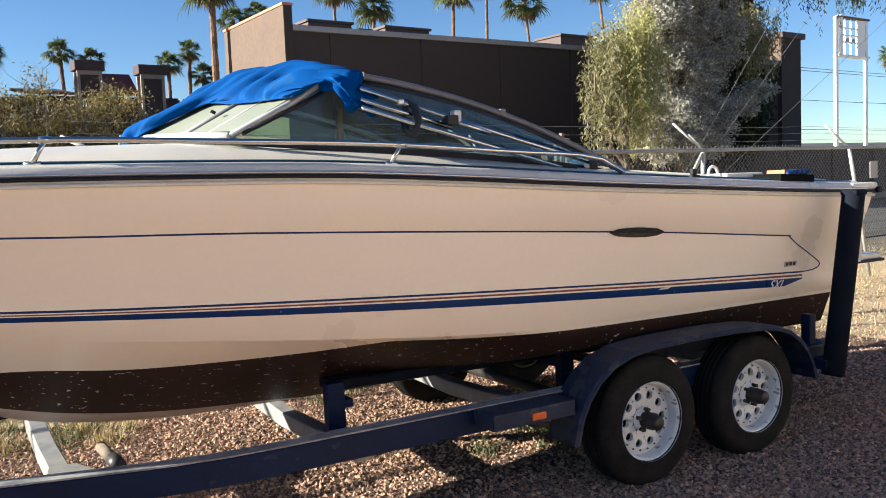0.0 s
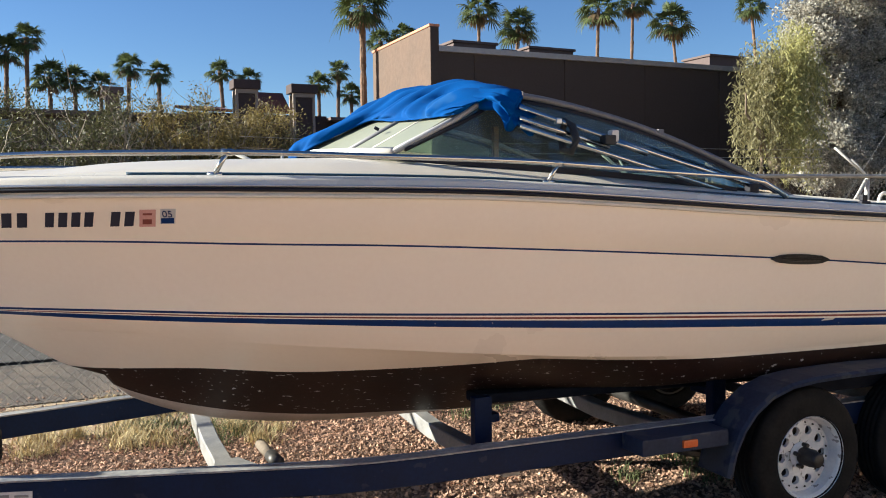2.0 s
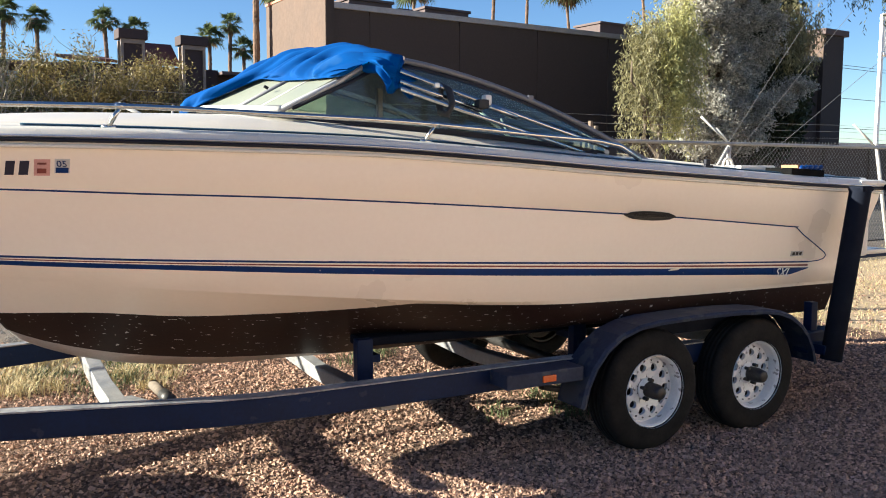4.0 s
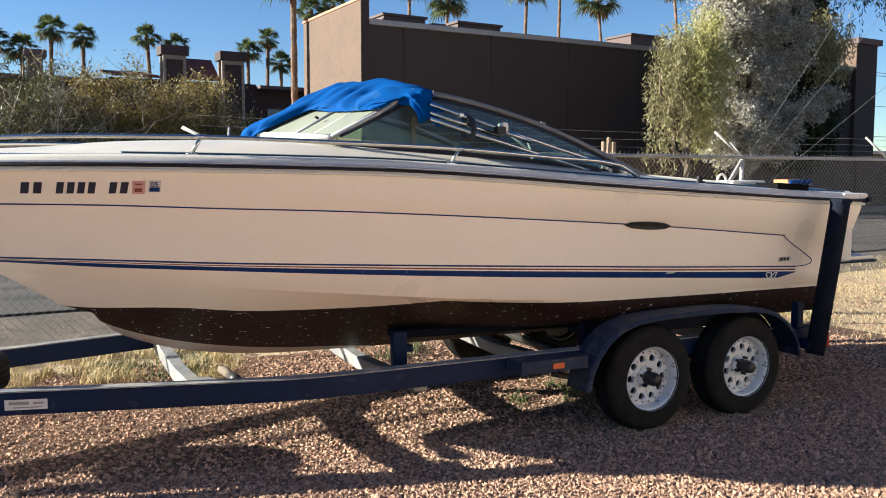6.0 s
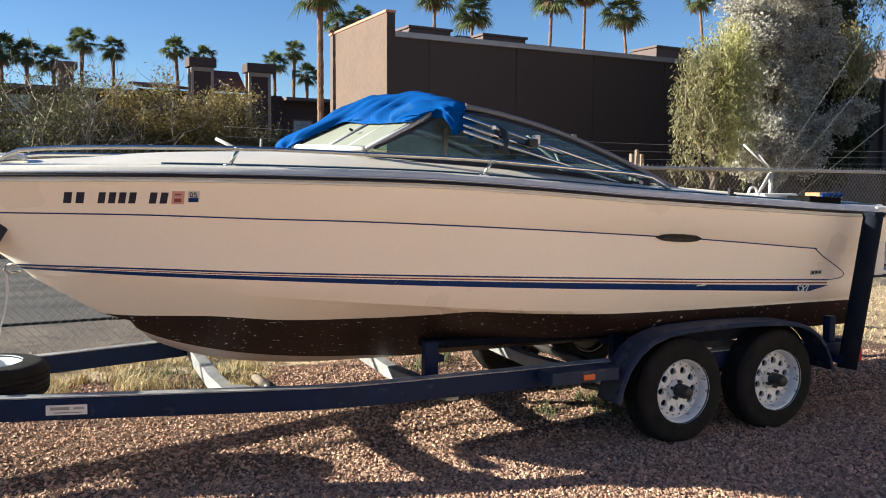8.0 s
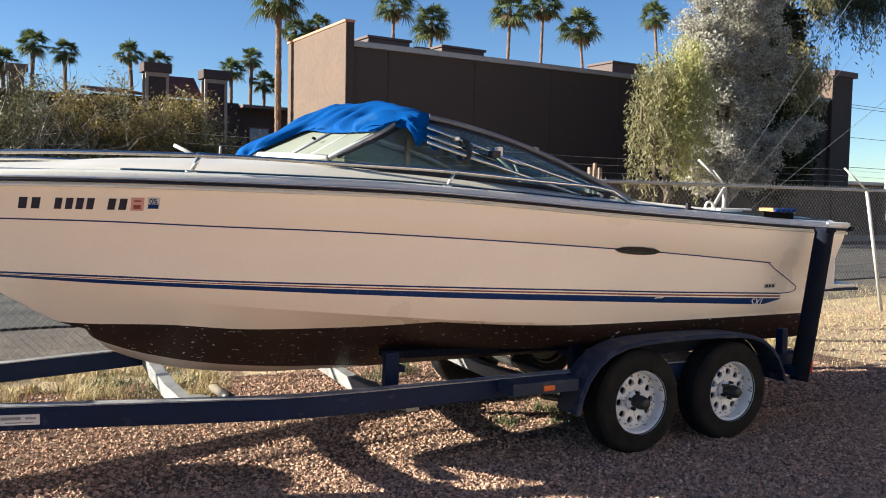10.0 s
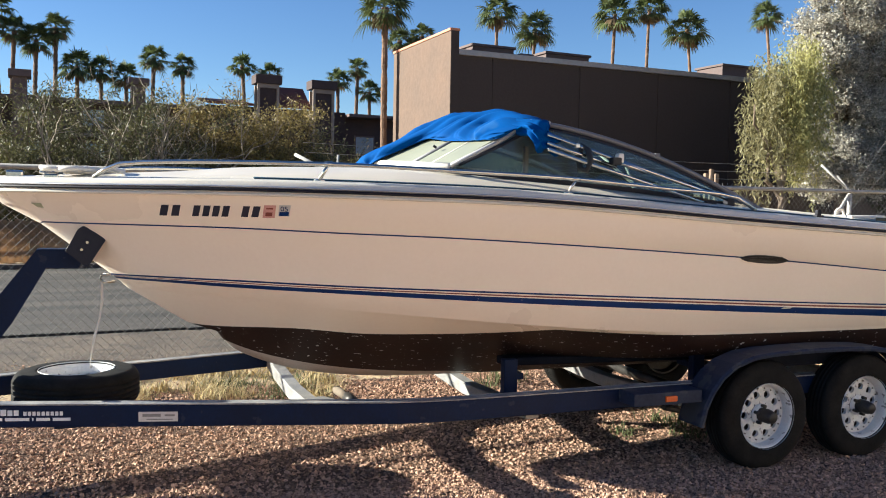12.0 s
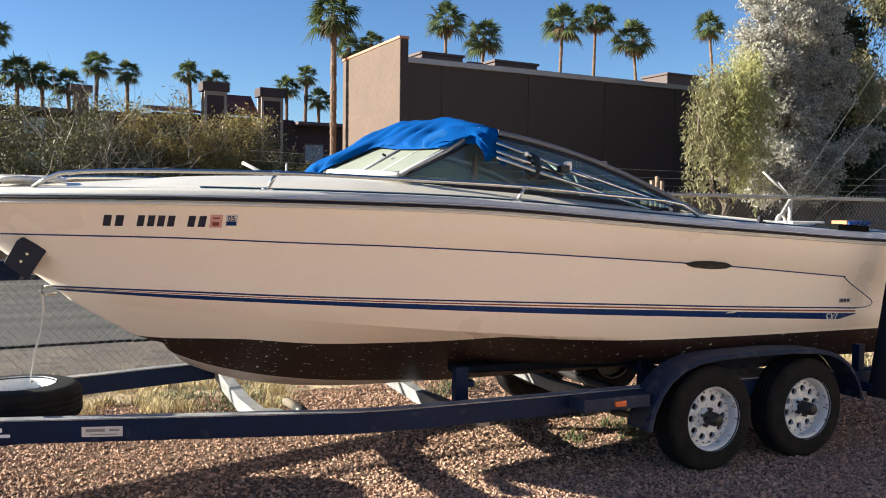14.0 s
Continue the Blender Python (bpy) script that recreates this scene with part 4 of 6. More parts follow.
# side vent: a dark oval louvre
bm = bmesh.new()
ring = [(-0.005 + 0.185 * math.cos(a), 1.320 - 0.035 * (-0.005) + 0.026 * math.sin(a) * (1 if abs(math.cos(a)) < 0.9 else 0.8) - 0.055 * 0.185 * math.cos(a)) for a in np.linspace(0, 2 * math.pi, 28, endpoint=False)]
a = [bm.verts.new(side_pt(x, z, 0.012)) for x, z in ring]
b = [bm.verts.new(side_pt(x, z, -0.01)) for x, z in ring]
bm.faces.new(a)
for i in range(28):
    bm.faces.new((a[i], b[i], b[(i + 1) % 28], a[(i + 1) % 28]))
bmesh.ops.recalc_face_normals(bm, faces=bm.faces)
vent = part("side_vent", bm, M["black"], boat, "black oval louvred side vent")
for k in range(3):
    decal("louvre", -0.13, 0.12, 1.306 + k * 0.012, 1.311 + k * 0.012, M["hub"], out=0.016, n=4, parent=vent)
# registration as plain bars, and two stickers
reg = new("registration_bars")
reg.parent = boat
tagged(reg, "dark navy registration marks as plain bars")
for x0, x1 in ((-3.570, -3.532), (-3.512, -3.474), (-3.408, -3.375), (-3.359, -3.326), (-3.311, -3.278), (-3.263, -3.230), (-3.166, -3.132), (-3.115, -3.080)):
    decal("bar", x0, x1, 1.545, 1.603, M["ink"], slant=0.006, n=2, parent=reg)
decal("red_sticker", -3.058, -2.998, 1.542, 1.610, M["pink"], "faded red registration sticker")
decal("sticker_mark", -3.046, -3.012, 1.552, 1.572, M["stripe_red"], out=0.005)
decal("sticker_mark", -3.046, -3.012, 1.588, 1.596, M["stripe_red"], out=0.005)
tag = decal("year_sticker", -2.982, -2.925, 1.552, 1.612, M["label"], "white and blue year sticker")
decal("sticker_mark", -2.978, -2.930, 1.554, 1.576, M["stripe_blue"], out=0.005)
fc = bpy.data.curves.new("year_digits", "FONT")
fc.body, fc.size, fc.extrude, fc.align_x = "05", 0.042, 0.0008, "CENTER"
fc.materials.append(M["stripe_blue"])
dg = new("year_digits", fc)
dg.parent = boat

dg.matrix_basis = flat_on(-2.978, -2.930, 1.580, 0.006)
decal("scuff", -4.17, -4.09, 1.562, 1.600, M["scuff"], "faint green scuff at the bow", out=0.001, slant=-0.05, n=3)
# closing loop of the crease line, badge and model lettering as bars
loop = [(1.24, CREASE(1.24)), (1.33, 1.165), (1.45, 1.105), (1.575, 1.040), (1.595, 1.020), (1.58, 1.000), (1.53, 0.988), (1.42, 0.984), (1.36, STRIPE(1.36) + 0.004)]
part("crease_loop", tubed([side_pt(x, z, 0.001) for x, z in loop], 0.0035, 6), M["stripe_blue"], boat)
# the broad stripe runs out to a slanted point
bm = bmesh.new()
rows = []
for i in range(11):
    x = 1.10 + 0.34 * i / 10
    up, dn = STRIPE(x) - 0.3 * (STRIPE(x) - STRIPE_LOW(x)) * 1.35, STRIPE_LOW(x)
    dn = dn + (up - 0.004 - dn) * max(0.0, (x - 1.26) / 0.18)
    rows.append([bm.verts.new(side_pt(x, z, o)) for z, o in ((dn, 0.004), (up, 0.004), (up, -0.01), (dn, -0.01))])
for a, b in zip(rows, rows[1:]):
    for k in range(4):
        bm.faces.new((a[k], a[(k + 1) % 4], b[(k + 1) % 4], b[k]))
bm.faces.new(rows[0])
bm.faces.new(rows[-1][::-1])
bmesh.ops.recalc_face_normals(bm, faces=bm.faces)
part("stripe_tip", bm, M["stripe_blue"], boat)
decal("badge", 1.245, 1.36, 1.028, 1.060, M["silver"], "small silver badge plate", out=0.004)
for k in range(3):
    decal("badge_mark", 1.257 + k * 0.033, 1.278 + k * 0.033, 1.034, 1.054, M["hub"], out=0.006, n=2)
mc = bpy.data.curves.new("model_letters", "FONT")
mc.body, mc.size, mc.extrude, mc.align_x, mc.shear = "SXL", 0.082, 0.0008, "CENTER", 0.25
mc.materials.append(M["whiteink"])
ml = new("model_letters", mc)
ml.parent = boat
ml.matrix_basis = flat_on(1.10, 1.22, 0.908, 0.030)
decal("stripe_scratch", 0.205, 0.275, 0.995, 1.004, M["deck"], out=0.006, slant=0.02, n=3)
# bow eye and its hanging strap
part("bow_eye", tubed([(-3.80, CENTRE, 1.19), (-3.86, CENTRE, 1.185), (-3.875, CENTRE, 1.16), (-3.85, CENTRE, 1.14), (-3.79, CENTRE, 1.145)], 0.009, 8), M["chrome"], boat, "steel bow eye", smooth=True)
strap = thing("tie_strap", "thin pale tie-down strap hanging from the bow eye", "strap")
pts = [Vector((-3.865, CENTRE, 1.15)), Vector((-3.86, CENTRE - 0.01, 1.05)), Vector((-3.875, CENTRE - 0.01, 0.93)), Vector((-3.905, CENTRE - 0.02, 0.82)), Vector((-3.925, CENTRE - 0.02, 0.70)), Vector((-3.93, CENTRE - 0.02, 0.64))]
bm = bmesh.new()
vsr = [[bm.verts.new(p + Vector((s * (0.006, 0.008, 0.004, 0.007, 0.004, 0.002)[i], t, 0))) for s, t in ((-1, -0.002), (1, -0.002), (1, 0.002), (-1, 0.002))] for i, p in enumerate(pts)]
for a, b in zip(vsr, vsr[1:]):
    for k in range(4):
        bm.faces.new((a[k], a[(k + 1) % 4], b[(k + 1) % 4], b[k]))
part("webbing", bm, M["vinyl"], strap)


def cleat(x, inset, side, material, name="cleat"):
    p = gun(x, inset, 0.056, side)
    c = new(name)
    c.parent = boat
    part("base", boxed(p.x - 0.035, p.x + 0.035, p.y - 0.012, p.y + 0.012, p.z, p.z + 0.02, 0.004), material, c)
    part("horn", tubed([p + Vector((-0.06, 0, 0.033)), p + Vector((-0.02, 0, 0.027)), p + Vector((0.02, 0, 0.027)), p + Vector((0.06, 0, 0.033))], 0.009, 8), material, c, smooth=True)


cleat(-4.12, 0.18, -1, M["chrome"])
cleat(-4.12, 0.18, 1, M["chrome"])
p = gun(0.46, 0.10, 0.068)
fit_ob = new("black_deck_fitting")
fit_ob.parent = boat
part("base", boxed(p.x - 0.03, p.x + 0.03, p.y - 0.02, p.y + 0.02, p.z - 0.003, p.z + 0.012, 0.004), M["rub"], fit_ob)
part("stub", boxed(p.x - 0.018, p.x + 0.018, p.y - 0.012, p.y + 0.012, p.z + 0.012, p.z + 0.045, 0.006), M["rub"], fit_ob)
rope = thing("bow_rope", "loose white rope lying coiled on the foredeck", "rope")
rp = []
for k in range(90):
    a = k * 0.31 + 1.5 * noise.noise((k * 0.11, 2.0, 0.0))
    w = 0.10 * (1 + noise.noise((k * 0.06, 0.0, 4.0)))
    rp.append((-3.98 + w * math.cos(a) + 0.18 * noise.noise((k * 0.03, 7.0, 1.0)), CENTRE - 0.14 + 0.6 * w * math.sin(a), SHEER(-3.9) + 0.078 + 0.028 * (1 + noise.noise((k * 0.2, 1.0, 1.0)))))
part("coil", tubed(rp, 0.016, 6), M["vinyl"], rope, smooth=True)
part("bow_light", boxed(-4.36, -4.27, CENTRE - 0.03, CENTRE + 0.03, SHEER(-4.3) + 0.052, SHEER(-4.3) + 0.098, 0.012), M["chrome"], boat, "chrome bow light")
# stern clutter
mat_ob = thing("black_step_pad", "black rubber step pad on the stern gunwale", "step pad")
g0, g1 = gun(1.14, 0.02, 0.0), gun(1.46, 0.02, 0.0)
part("pad", plate([(1.14, g0.y + 0.02, SHEER(1.14) + 0.055), (1.46, g1.y + 0.02, SHEER(1.46) + 0.055), (1.46, g1.y + 0.02, SHEER(1.46) + 0.105), (1.14, g0.y + 0.02, SHEER(1.14) + 0.105)], 0.20), M["pad"], mat_ob)
plank = thing("wooden_board", "short reddish wooden board lying across the stern", "board")
part("board", boxed(1.66, 1.82, 0.46, 0.60, 1.568, 1.606, 0.004), M["board"], plank)
bm = bmesh.new()
for k in range(5):
    tube(bm, [(1.62 + 0.06 * k, 0.40 + 0.02 * k, 1.578 + 0.01 * math.sin(k)), (1.70 + 0.05 * k, 0.46, 1.592), (1.86 + 0.02 * k, 0.62 - 0.03 * k, 1.578)], 0.016, 8)
rag = tagged(part("blue_rope", bm, M["stripe_blue"], None, smooth=True), "dark blue mooring rope heaped on the stern", "rope")
hoop = thing("white_grab_hoop", "white tubular hoop and tray on the aft deck", "grab hoop")
part("hoop", tubed([(0.91, 0.42, 1.57)] + [(0.95 - 0.04 * math.cos(a), 0.42, 1.60 + 0.045 * math.sin(a)) for a in np.linspace(0.2, 2.9, 8)] + [(1.0, 0.42, 1.575)], 0.009, 8), M["vinyl"], hoop, smooth=True)
part("tray", boxed(0.98, 1.30, 0.34, 0.60, 1.570, 1.600, 0.01), M["vinyl"], hoop)
prop = thing("wooden_stick", "brown wooden stick standing in the cockpit", "stick")
part("stick", boxed(-1.265, -1.235, 0.92, 0.95, 1.06, 2.02, 0.004), M["wood"], prop)
# swim platform
plat = new("swim_platform")
plat.parent = boat
tagged(plat, "blue-edged swim platform with a folded ladder")
part("board", boxed(2.0, 2.46, 0.30, 0.98, 0.980, 1.015, 0.012), M["deck"], plat)
part("edging", boxed(1.99, 2.475, 0.285, 0.995, 0.960, 0.981, 0.008), M["trailer"], plat)
part("bracket", boxed(1.86, 2.30, 0.60, 0.64, 0.875, 0.961, 0.006), M["galv"], plat)
part("ladder", tubed([(2.10, 0.45, 1.030), (2.40, 0.45, 1.030), (2.40, 0.70, 1.030), (2.10, 0.70, 1.030)], 0.012, 8), M["black"], plat, "black folded ladder", smooth=True)
drive = new("stern_drive")
drive.parent = boat
tagged(drive, "dark stern drive unit behind the transom")
part("leg", boxed(1.86, 2.22, CENTRE - 0.10, CENTRE + 0.10, 0.45, 1.02, 0.05), M["hub"], drive)
part("cavitation_plate", boxed(1.98, 2.52, CENTRE - 0.13, CENTRE + 0.13, 0.60, 0.63, 0.01), M["hub"], drive)

# ---------------------------------------------------------------- trailer
trailer = thing("boat_trailer", "dark blue tandem-axle boat trailer with galvanised crossmembers", "trailer")
RZ = 0.495      # middle height of the frame rails


def rail_line(side, dy=0.0):
    return [(x, CENTRE + side * (w + dy), z) for x, w, z in ((-5.9, 0.04, 0.490), (-5.0, 0.235, 0.488), (-3.5, 0.645, 0.486), (-2.55, 0.905, 0.486), (-2.35, 0.955, 0.486), (-2.15, 0.985, 0.486), (-1.95, 0.995, 0.486), (-0.5, 1.00, 0.485), (1.62, 1.00, 0.48))]


for side in (-1, 1):
    part("frame_rail", beam(rail_line(side), 0.075, 0.118), M["trailer"], trailer, "dark blue steel frame rail")
    part("rail_flange", beam([(x, y, z + 0.0615) for x, y, z in rail_line(side)], 0.079, 0.005), M["worn_lit_edge"], trailer, "worn top edge of the rail, coloured paler for sun")
part("coupler", boxed(-6.25, -5.85, CENTRE - 0.06, CENTRE + 0.06, 0.44, 0.57, 0.02), M["galv"], trailer)
for x, z in ((-2.72, 0.445), (-1.52, 0.40), (-0.45, 0.40), (1.30, 0.40)):
    w = 0.86 if x < -2.5 else 0.96
    part("crossmember", beam([(x, CENTRE - w, z + 0.03), (x, CENTRE - 0.5, z - 0.01), (x, CENTRE, z - 0.03), (x, CENTRE + 0.5, z - 0.01), (x, CENTRE + w, z + 0.03)], 0.085, 0.085), M["galv"], trailer, "pale galvanised crossmember")
    for side in (-1, 1):
        part("gusset", plate([(x - 0.09, CENTRE + side * (w - 0.01), z + 0.075), (x + 0.14, CENTRE + side * (w - 0.01), z + 0.075), (x + 0.05, CENTRE + side * (w - 0.28), z + 0.06), (x - 0.05, CENTRE + side * (w - 0.28), z + 0.06)], 0.008, "z"), M["galv"], trailer)
part("keel_roller", tubed([(-2.510, 0.699, 0.478), (-2.521, 0.916, 0.478)], 0.026, 14), M["roller"], trailer, "dusty tan keel roller", smooth=True)
part("roller_end", tubed([(-2.503, 0.583, 0.478), (-2.510, 0.699, 0.478)], 0.031, 14), M["hub"], trailer, "black roller end", smooth=True)
for x in (0.0, 0.81):
    part("axle", tubed([(x, 0.14, 0.33), (x, 2.26, 0.33)], 0.035, 12), M["hub"], trailer, "dark axle tube", smooth=True)
for side in (-1, 1):
    y = CENTRE + side * 0.62
    yb = CENTRE + side * 0.44
    part("bunk", beam([(-1.48, yb, 0.636), (0.2, yb, 0.600), (1.72, yb, 0.590)], 0.14, 0.05), M["carpet"], trailer, "dark carpeted bunk board")
    for x in (-1.44, -0.1, 1.42):
        part("bunk_bracket", boxed(x - 0.03, x + 0.03, min(yb, y), max(yb, y), 0.545, 0.585, 0.004), M["trailer"], trailer)
    for x, zt in ((-1.51, 0.68), (-0.1, 0.67), (1.42, 0.645)):
        part("bunk_post", boxed(x - 0.045, x + 0.045, y - 0.03, y + 0.03, 0.40, zt, 0.006), M["trailer"], trailer)
    for x in (-0.28, 0.55, 1.1):
        part("leaf_spring", beam([(x - 0.30, CENTRE + side * 0.93, 0.38), (x, CENTRE + side * 0.93, 0.31), (x + 0.20, CENTRE + side * 0.93, 0.37)], 0.045, 0.03), M["hub"], trailer)

# fenders: one long arch over each pair of wheels, with a step plate
ARCH = [(-0.535, 0.325), (-0.505, 0.439), (-0.455, 0.539), (-0.38, 0.626), (-0.28, 0.693), (-0.15, 0.735), (0.0, 0.752), (0.2, 0.758), (0.42, 0.761), (0.62, 0.758), (0.82, 0.749), (0.96, 0.731), (1.07, 0.693), (1.16, 0.635), (1.23, 0.562), (1.28, 0.475), (1.31, 0.375)]
for side in (-1, 1):
    yo, yi = (-0.035, 0.180) if side < 0 else (2 * CENTRE + 0.035, 2 * CENTRE - 0.180)
    bm = bmesh.new()
    prof = []
    for i, (x, z) in enumerate(ARCH):
        a, b = ARCH[max(i - 1, 0)], ARCH[min(i + 1, len(ARCH) - 1)]
        d = Vector((b[0] - a[0], 0, b[1] - a[1])).normalized()
        n = Vector((-d.z, 0, d.x))
        s = 1 if yi > yo else -1
        c = Vector((x, 0, z))
        pr = [(yo, -0.028), (yo - s * 0.004, -0.012), (yo + s * 0.010, 0.0), (yi, 0.0), (yi, -0.006), (yo + s * 0.014, -0.006), (yo + s * 0.006, -0.028)]
        prof.append([bm.verts.new(c + n * h + Vector((0, y, 0))) for y, h in pr])
    for a, b in zip(prof, prof[1:]):
        for k in range(7):
            bm.faces.new((a[k], a[(k + 1) % 7], b[(k + 1) % 7], b[k]))
    bm.faces.new(prof[0])
    bm.faces.new(prof[-1][::-1])
    bmesh.ops.recalc_face_normals(bm, faces=bm.faces)
    fender = part("fender", bm, M["fender"], trailer, "weathered grey-blue tandem wheel fender", smooth=False)
    # near-black panel added to darken the gap between fender and tyres
    ys = 0.186 if side < 0 else 2 * CENTRE - 0.192
    crown = [(x, z - 0.010) for x, z in ARCH if z > 0.46]
    part("gap_darkener", plate([(x, ys, z) for x, z in crown] + [(0.39 + (x - 0.39) * 0.80, ys, min(0.61, z - 0.02)) for x, z in crown[::-1]], 0.006), M["carpet"], trailer, "dark panel added to shade the gap inside the fender")
    y0, y1 = (0.0, 0.22) if side < 0 else (2 * CENTRE - 0.22, 2 * CENTRE)
    step = part("step", boxed(-0.98, -0.50, y0, y1, 0.468, 0.545, 0.008), M["fender"], trailer, "boxed step ahead of the fender")
    ym = y0 - 0.012 if side < 0 else y1 - 0.004
    part("side_marker", boxed(-0.765, -0.685, ym, ym + 0.016, 0.487, 0.522, 0.005), M["orange"], trailer, "orange side marker lamp")
    ya = 0.02 if side < 0 else 2 * CENTRE - 0.14
    part("rear_box", boxed(1.28, 1.62, ya, ya + 0.12, 0.42, 0.56, 0.012), M["trailer"], trailer, "rear lamp bracket")
    part("tail_lamp", boxed(1.62, 1.655, ya + 0.01, ya + 0.11, 0.40, 0.50, 0.008), M["red"], trailer, "red tail lamp")
    yp = ya + 0.06
    part("stern_post", boxed(1.34, 1.40, yp - 0.03, yp + 0.03, 0.55, 0.74, 0.006), M["trailer"], trailer, "short blue upright under the stern")
    gy = -0.09 if side < 0 else 2 * CENTRE + 0.09
    guide = part("guide_post", tubed([(1.358, gy, 0.395), (1.468, gy, 0.95), (1.555, gy, 1.42), (1.562, gy, 1.455)], 0.064, 18), M["carpet"], trailer, "tall dark blue loading guide post", smooth=True)
    part("post_cap", boxed(1.507, 1.620, gy - 0.056, gy + 0.056, 1.440, 1.478, 0.018), M["carpet"], guide)
    part("post_bracket", boxed(1.30, 1.46, min(gy, ya + 0.06), max(gy, ya + 0.06), 0.43, 0.49, 0.006), M["trailer"], trailer)
# maker's plate and lettering on the near rail, as bars
def on_rail(x, z):
    line = rail_line(-1)
    xs = [p[0] for p in line]
    y = interp(x, xs, [p[1] for p in line])
    return Vector((x, y - 0.0385, z))


def rail_mark(name, x0, x1, z0, z1, material, label="", out=0.003):
    o = Vector((-0.1, -1, 0)).normalized() * out
    a, b = on_rail(x0, z0) + o, on_rail(x1, z0) + o
    bm = bmesh.new()
    up = Vector((0, 0, z1 - z0))
    n = (b - a).cross(up).normalized() * 0.006
    f = [bm.verts.new(v) for v in (a, b, b + up, a + up)]
    k = [bm.verts.new(v - n) for v in (a, b, b + up, a + up)]
    bm.faces.new(f)
    bm.faces.new(k[::-1])
    for i in range(4):
        bm.faces.new((f[i], k[i], k[(i + 1) % 4], f[(i + 1) % 4]))
    bmesh.ops.recalc_face_normals(bm, faces=bm.faces)
    return part(name, bm, material, trailer, label)


rail_mark("maker_plate", -3.68, -3.485, 0.456, 0.508, M["label"], "silver maker's plate with unreadable script")
rail_mark("plate_mark", -3.66, -3.57, 0.482, 0.497, M["galv"], out=0.005)
rail_mark("plate_mark", -3.55, -3.50, 0.484, 0.494, M["galv"], out=0.005)
rail_mark("plate_mark", -3.64, -3.51, 0.465, 0.470, M["galv"], out=0.005)
x = -4.42
for w in (0.034, 0.034, 0.034, 0.030, 0.030, 0.05, 0.022, 0.022, 0.022, 0.022, 0.022, 0.022, 0.022, 0.022, 0.022):
    if w < 0.04:
        rail_mark("lettering_bar", x, x + w - 0.007, 0.492, 0.492 + w * 0.95, M["whiteink"])
    x += w if w < 0.04 else 0.016
x = -4.42
for w in (0.09, 0.13, 0.02, 0.08, 0.10):
    rail_mark("lettering_bar", x, x + w - 0.014, 0.464, 0.480, M["whiteink"])
    x += w

# winch stand
M["bowstop"] = mat("navy_rubber", (0.010, 0.013, 0.026), (0.014, 0.017, 0.03), 0.6, scale=12, bump=0.08, spec=0.3)
stand = new("winch_stand")
stand.parent = trailer
tagged(stand, "dark blue winch stand with bow stop")
yw = CENTRE
outline = [(-4.86, 0.50), (-4.41, 1.06), (-4.20, 1.340), (-4.05, 1.340), (-3.99, 1.40), (-3.94, 1.32), (-3.985, 1.232), (-4.153, 1.235), (-4.331, 0.923), (-4.64, 0.50)]
part("post", plate([(x, yw - 0.10, z) for x, z in outline], 0.09), M["trailer"], stand)
stop = [(-3.961, 1.474), (-3.948, 1.474), (-3.846, 1.410), (-3.841, 1.395), (-3.928, 1.253), (-3.942, 1.246), (-4.035, 1.325), (-4.042, 1.345), (-3.985, 1.455)]
for y0 in (0.97, 1.36):
    part("bow_stop", plate([(x, y0, z) for x, z in stop], 0.07), M["bowstop"], stand, "dark navy bow stop cheek")
part("bow_stop_core", boxed(-0.03, 0.03, -0.17, 0.17, -0.08, 0.08, 0.012, Matrix.Translation((-3.985, yw, 1.385)) @ pose(0, 0, 0, 0, 33, 0)), M["black"], stand, "black rubber bow stop block")
for x, z in ((-3.935, 1.385), (-3.965, 1.345)):
    part("bolt", tubed([(x, 0.958, z), (x, 0.972, z)], 0.008, 6), M["chrome"], stand)
winch = new("winch")
winch.parent = trailer
tagged(winch, "hand winch with orange strap")
part("drum", tubed([(-4.56, yw - 0.11, 1.00), (-4.56, yw + 0.06, 1.00)], 0.085, 20), M["black"], winch, smooth=True)
part("strap", tubed([(-4.56, yw - 0.125, 0.985), (-4.56, yw - 0.108, 0.985)], 0.045, 16), M["orange"], winch, "orange webbing on the drum", smooth=True)
part("handle", tubed([(-4.56, yw - 0.13, 1.0), (-4.50, yw - 0.16, 0.86), (-4.43, yw - 0.18, 0.80)], 0.014, 8), M["chrome"], winch, smooth=True)
part("grip", tubed([(-4.43, yw - 0.18, 0.80), (-4.43, yw - 0.26, 0.80)], 0.018, 10), M["black"], winch, smooth=True)


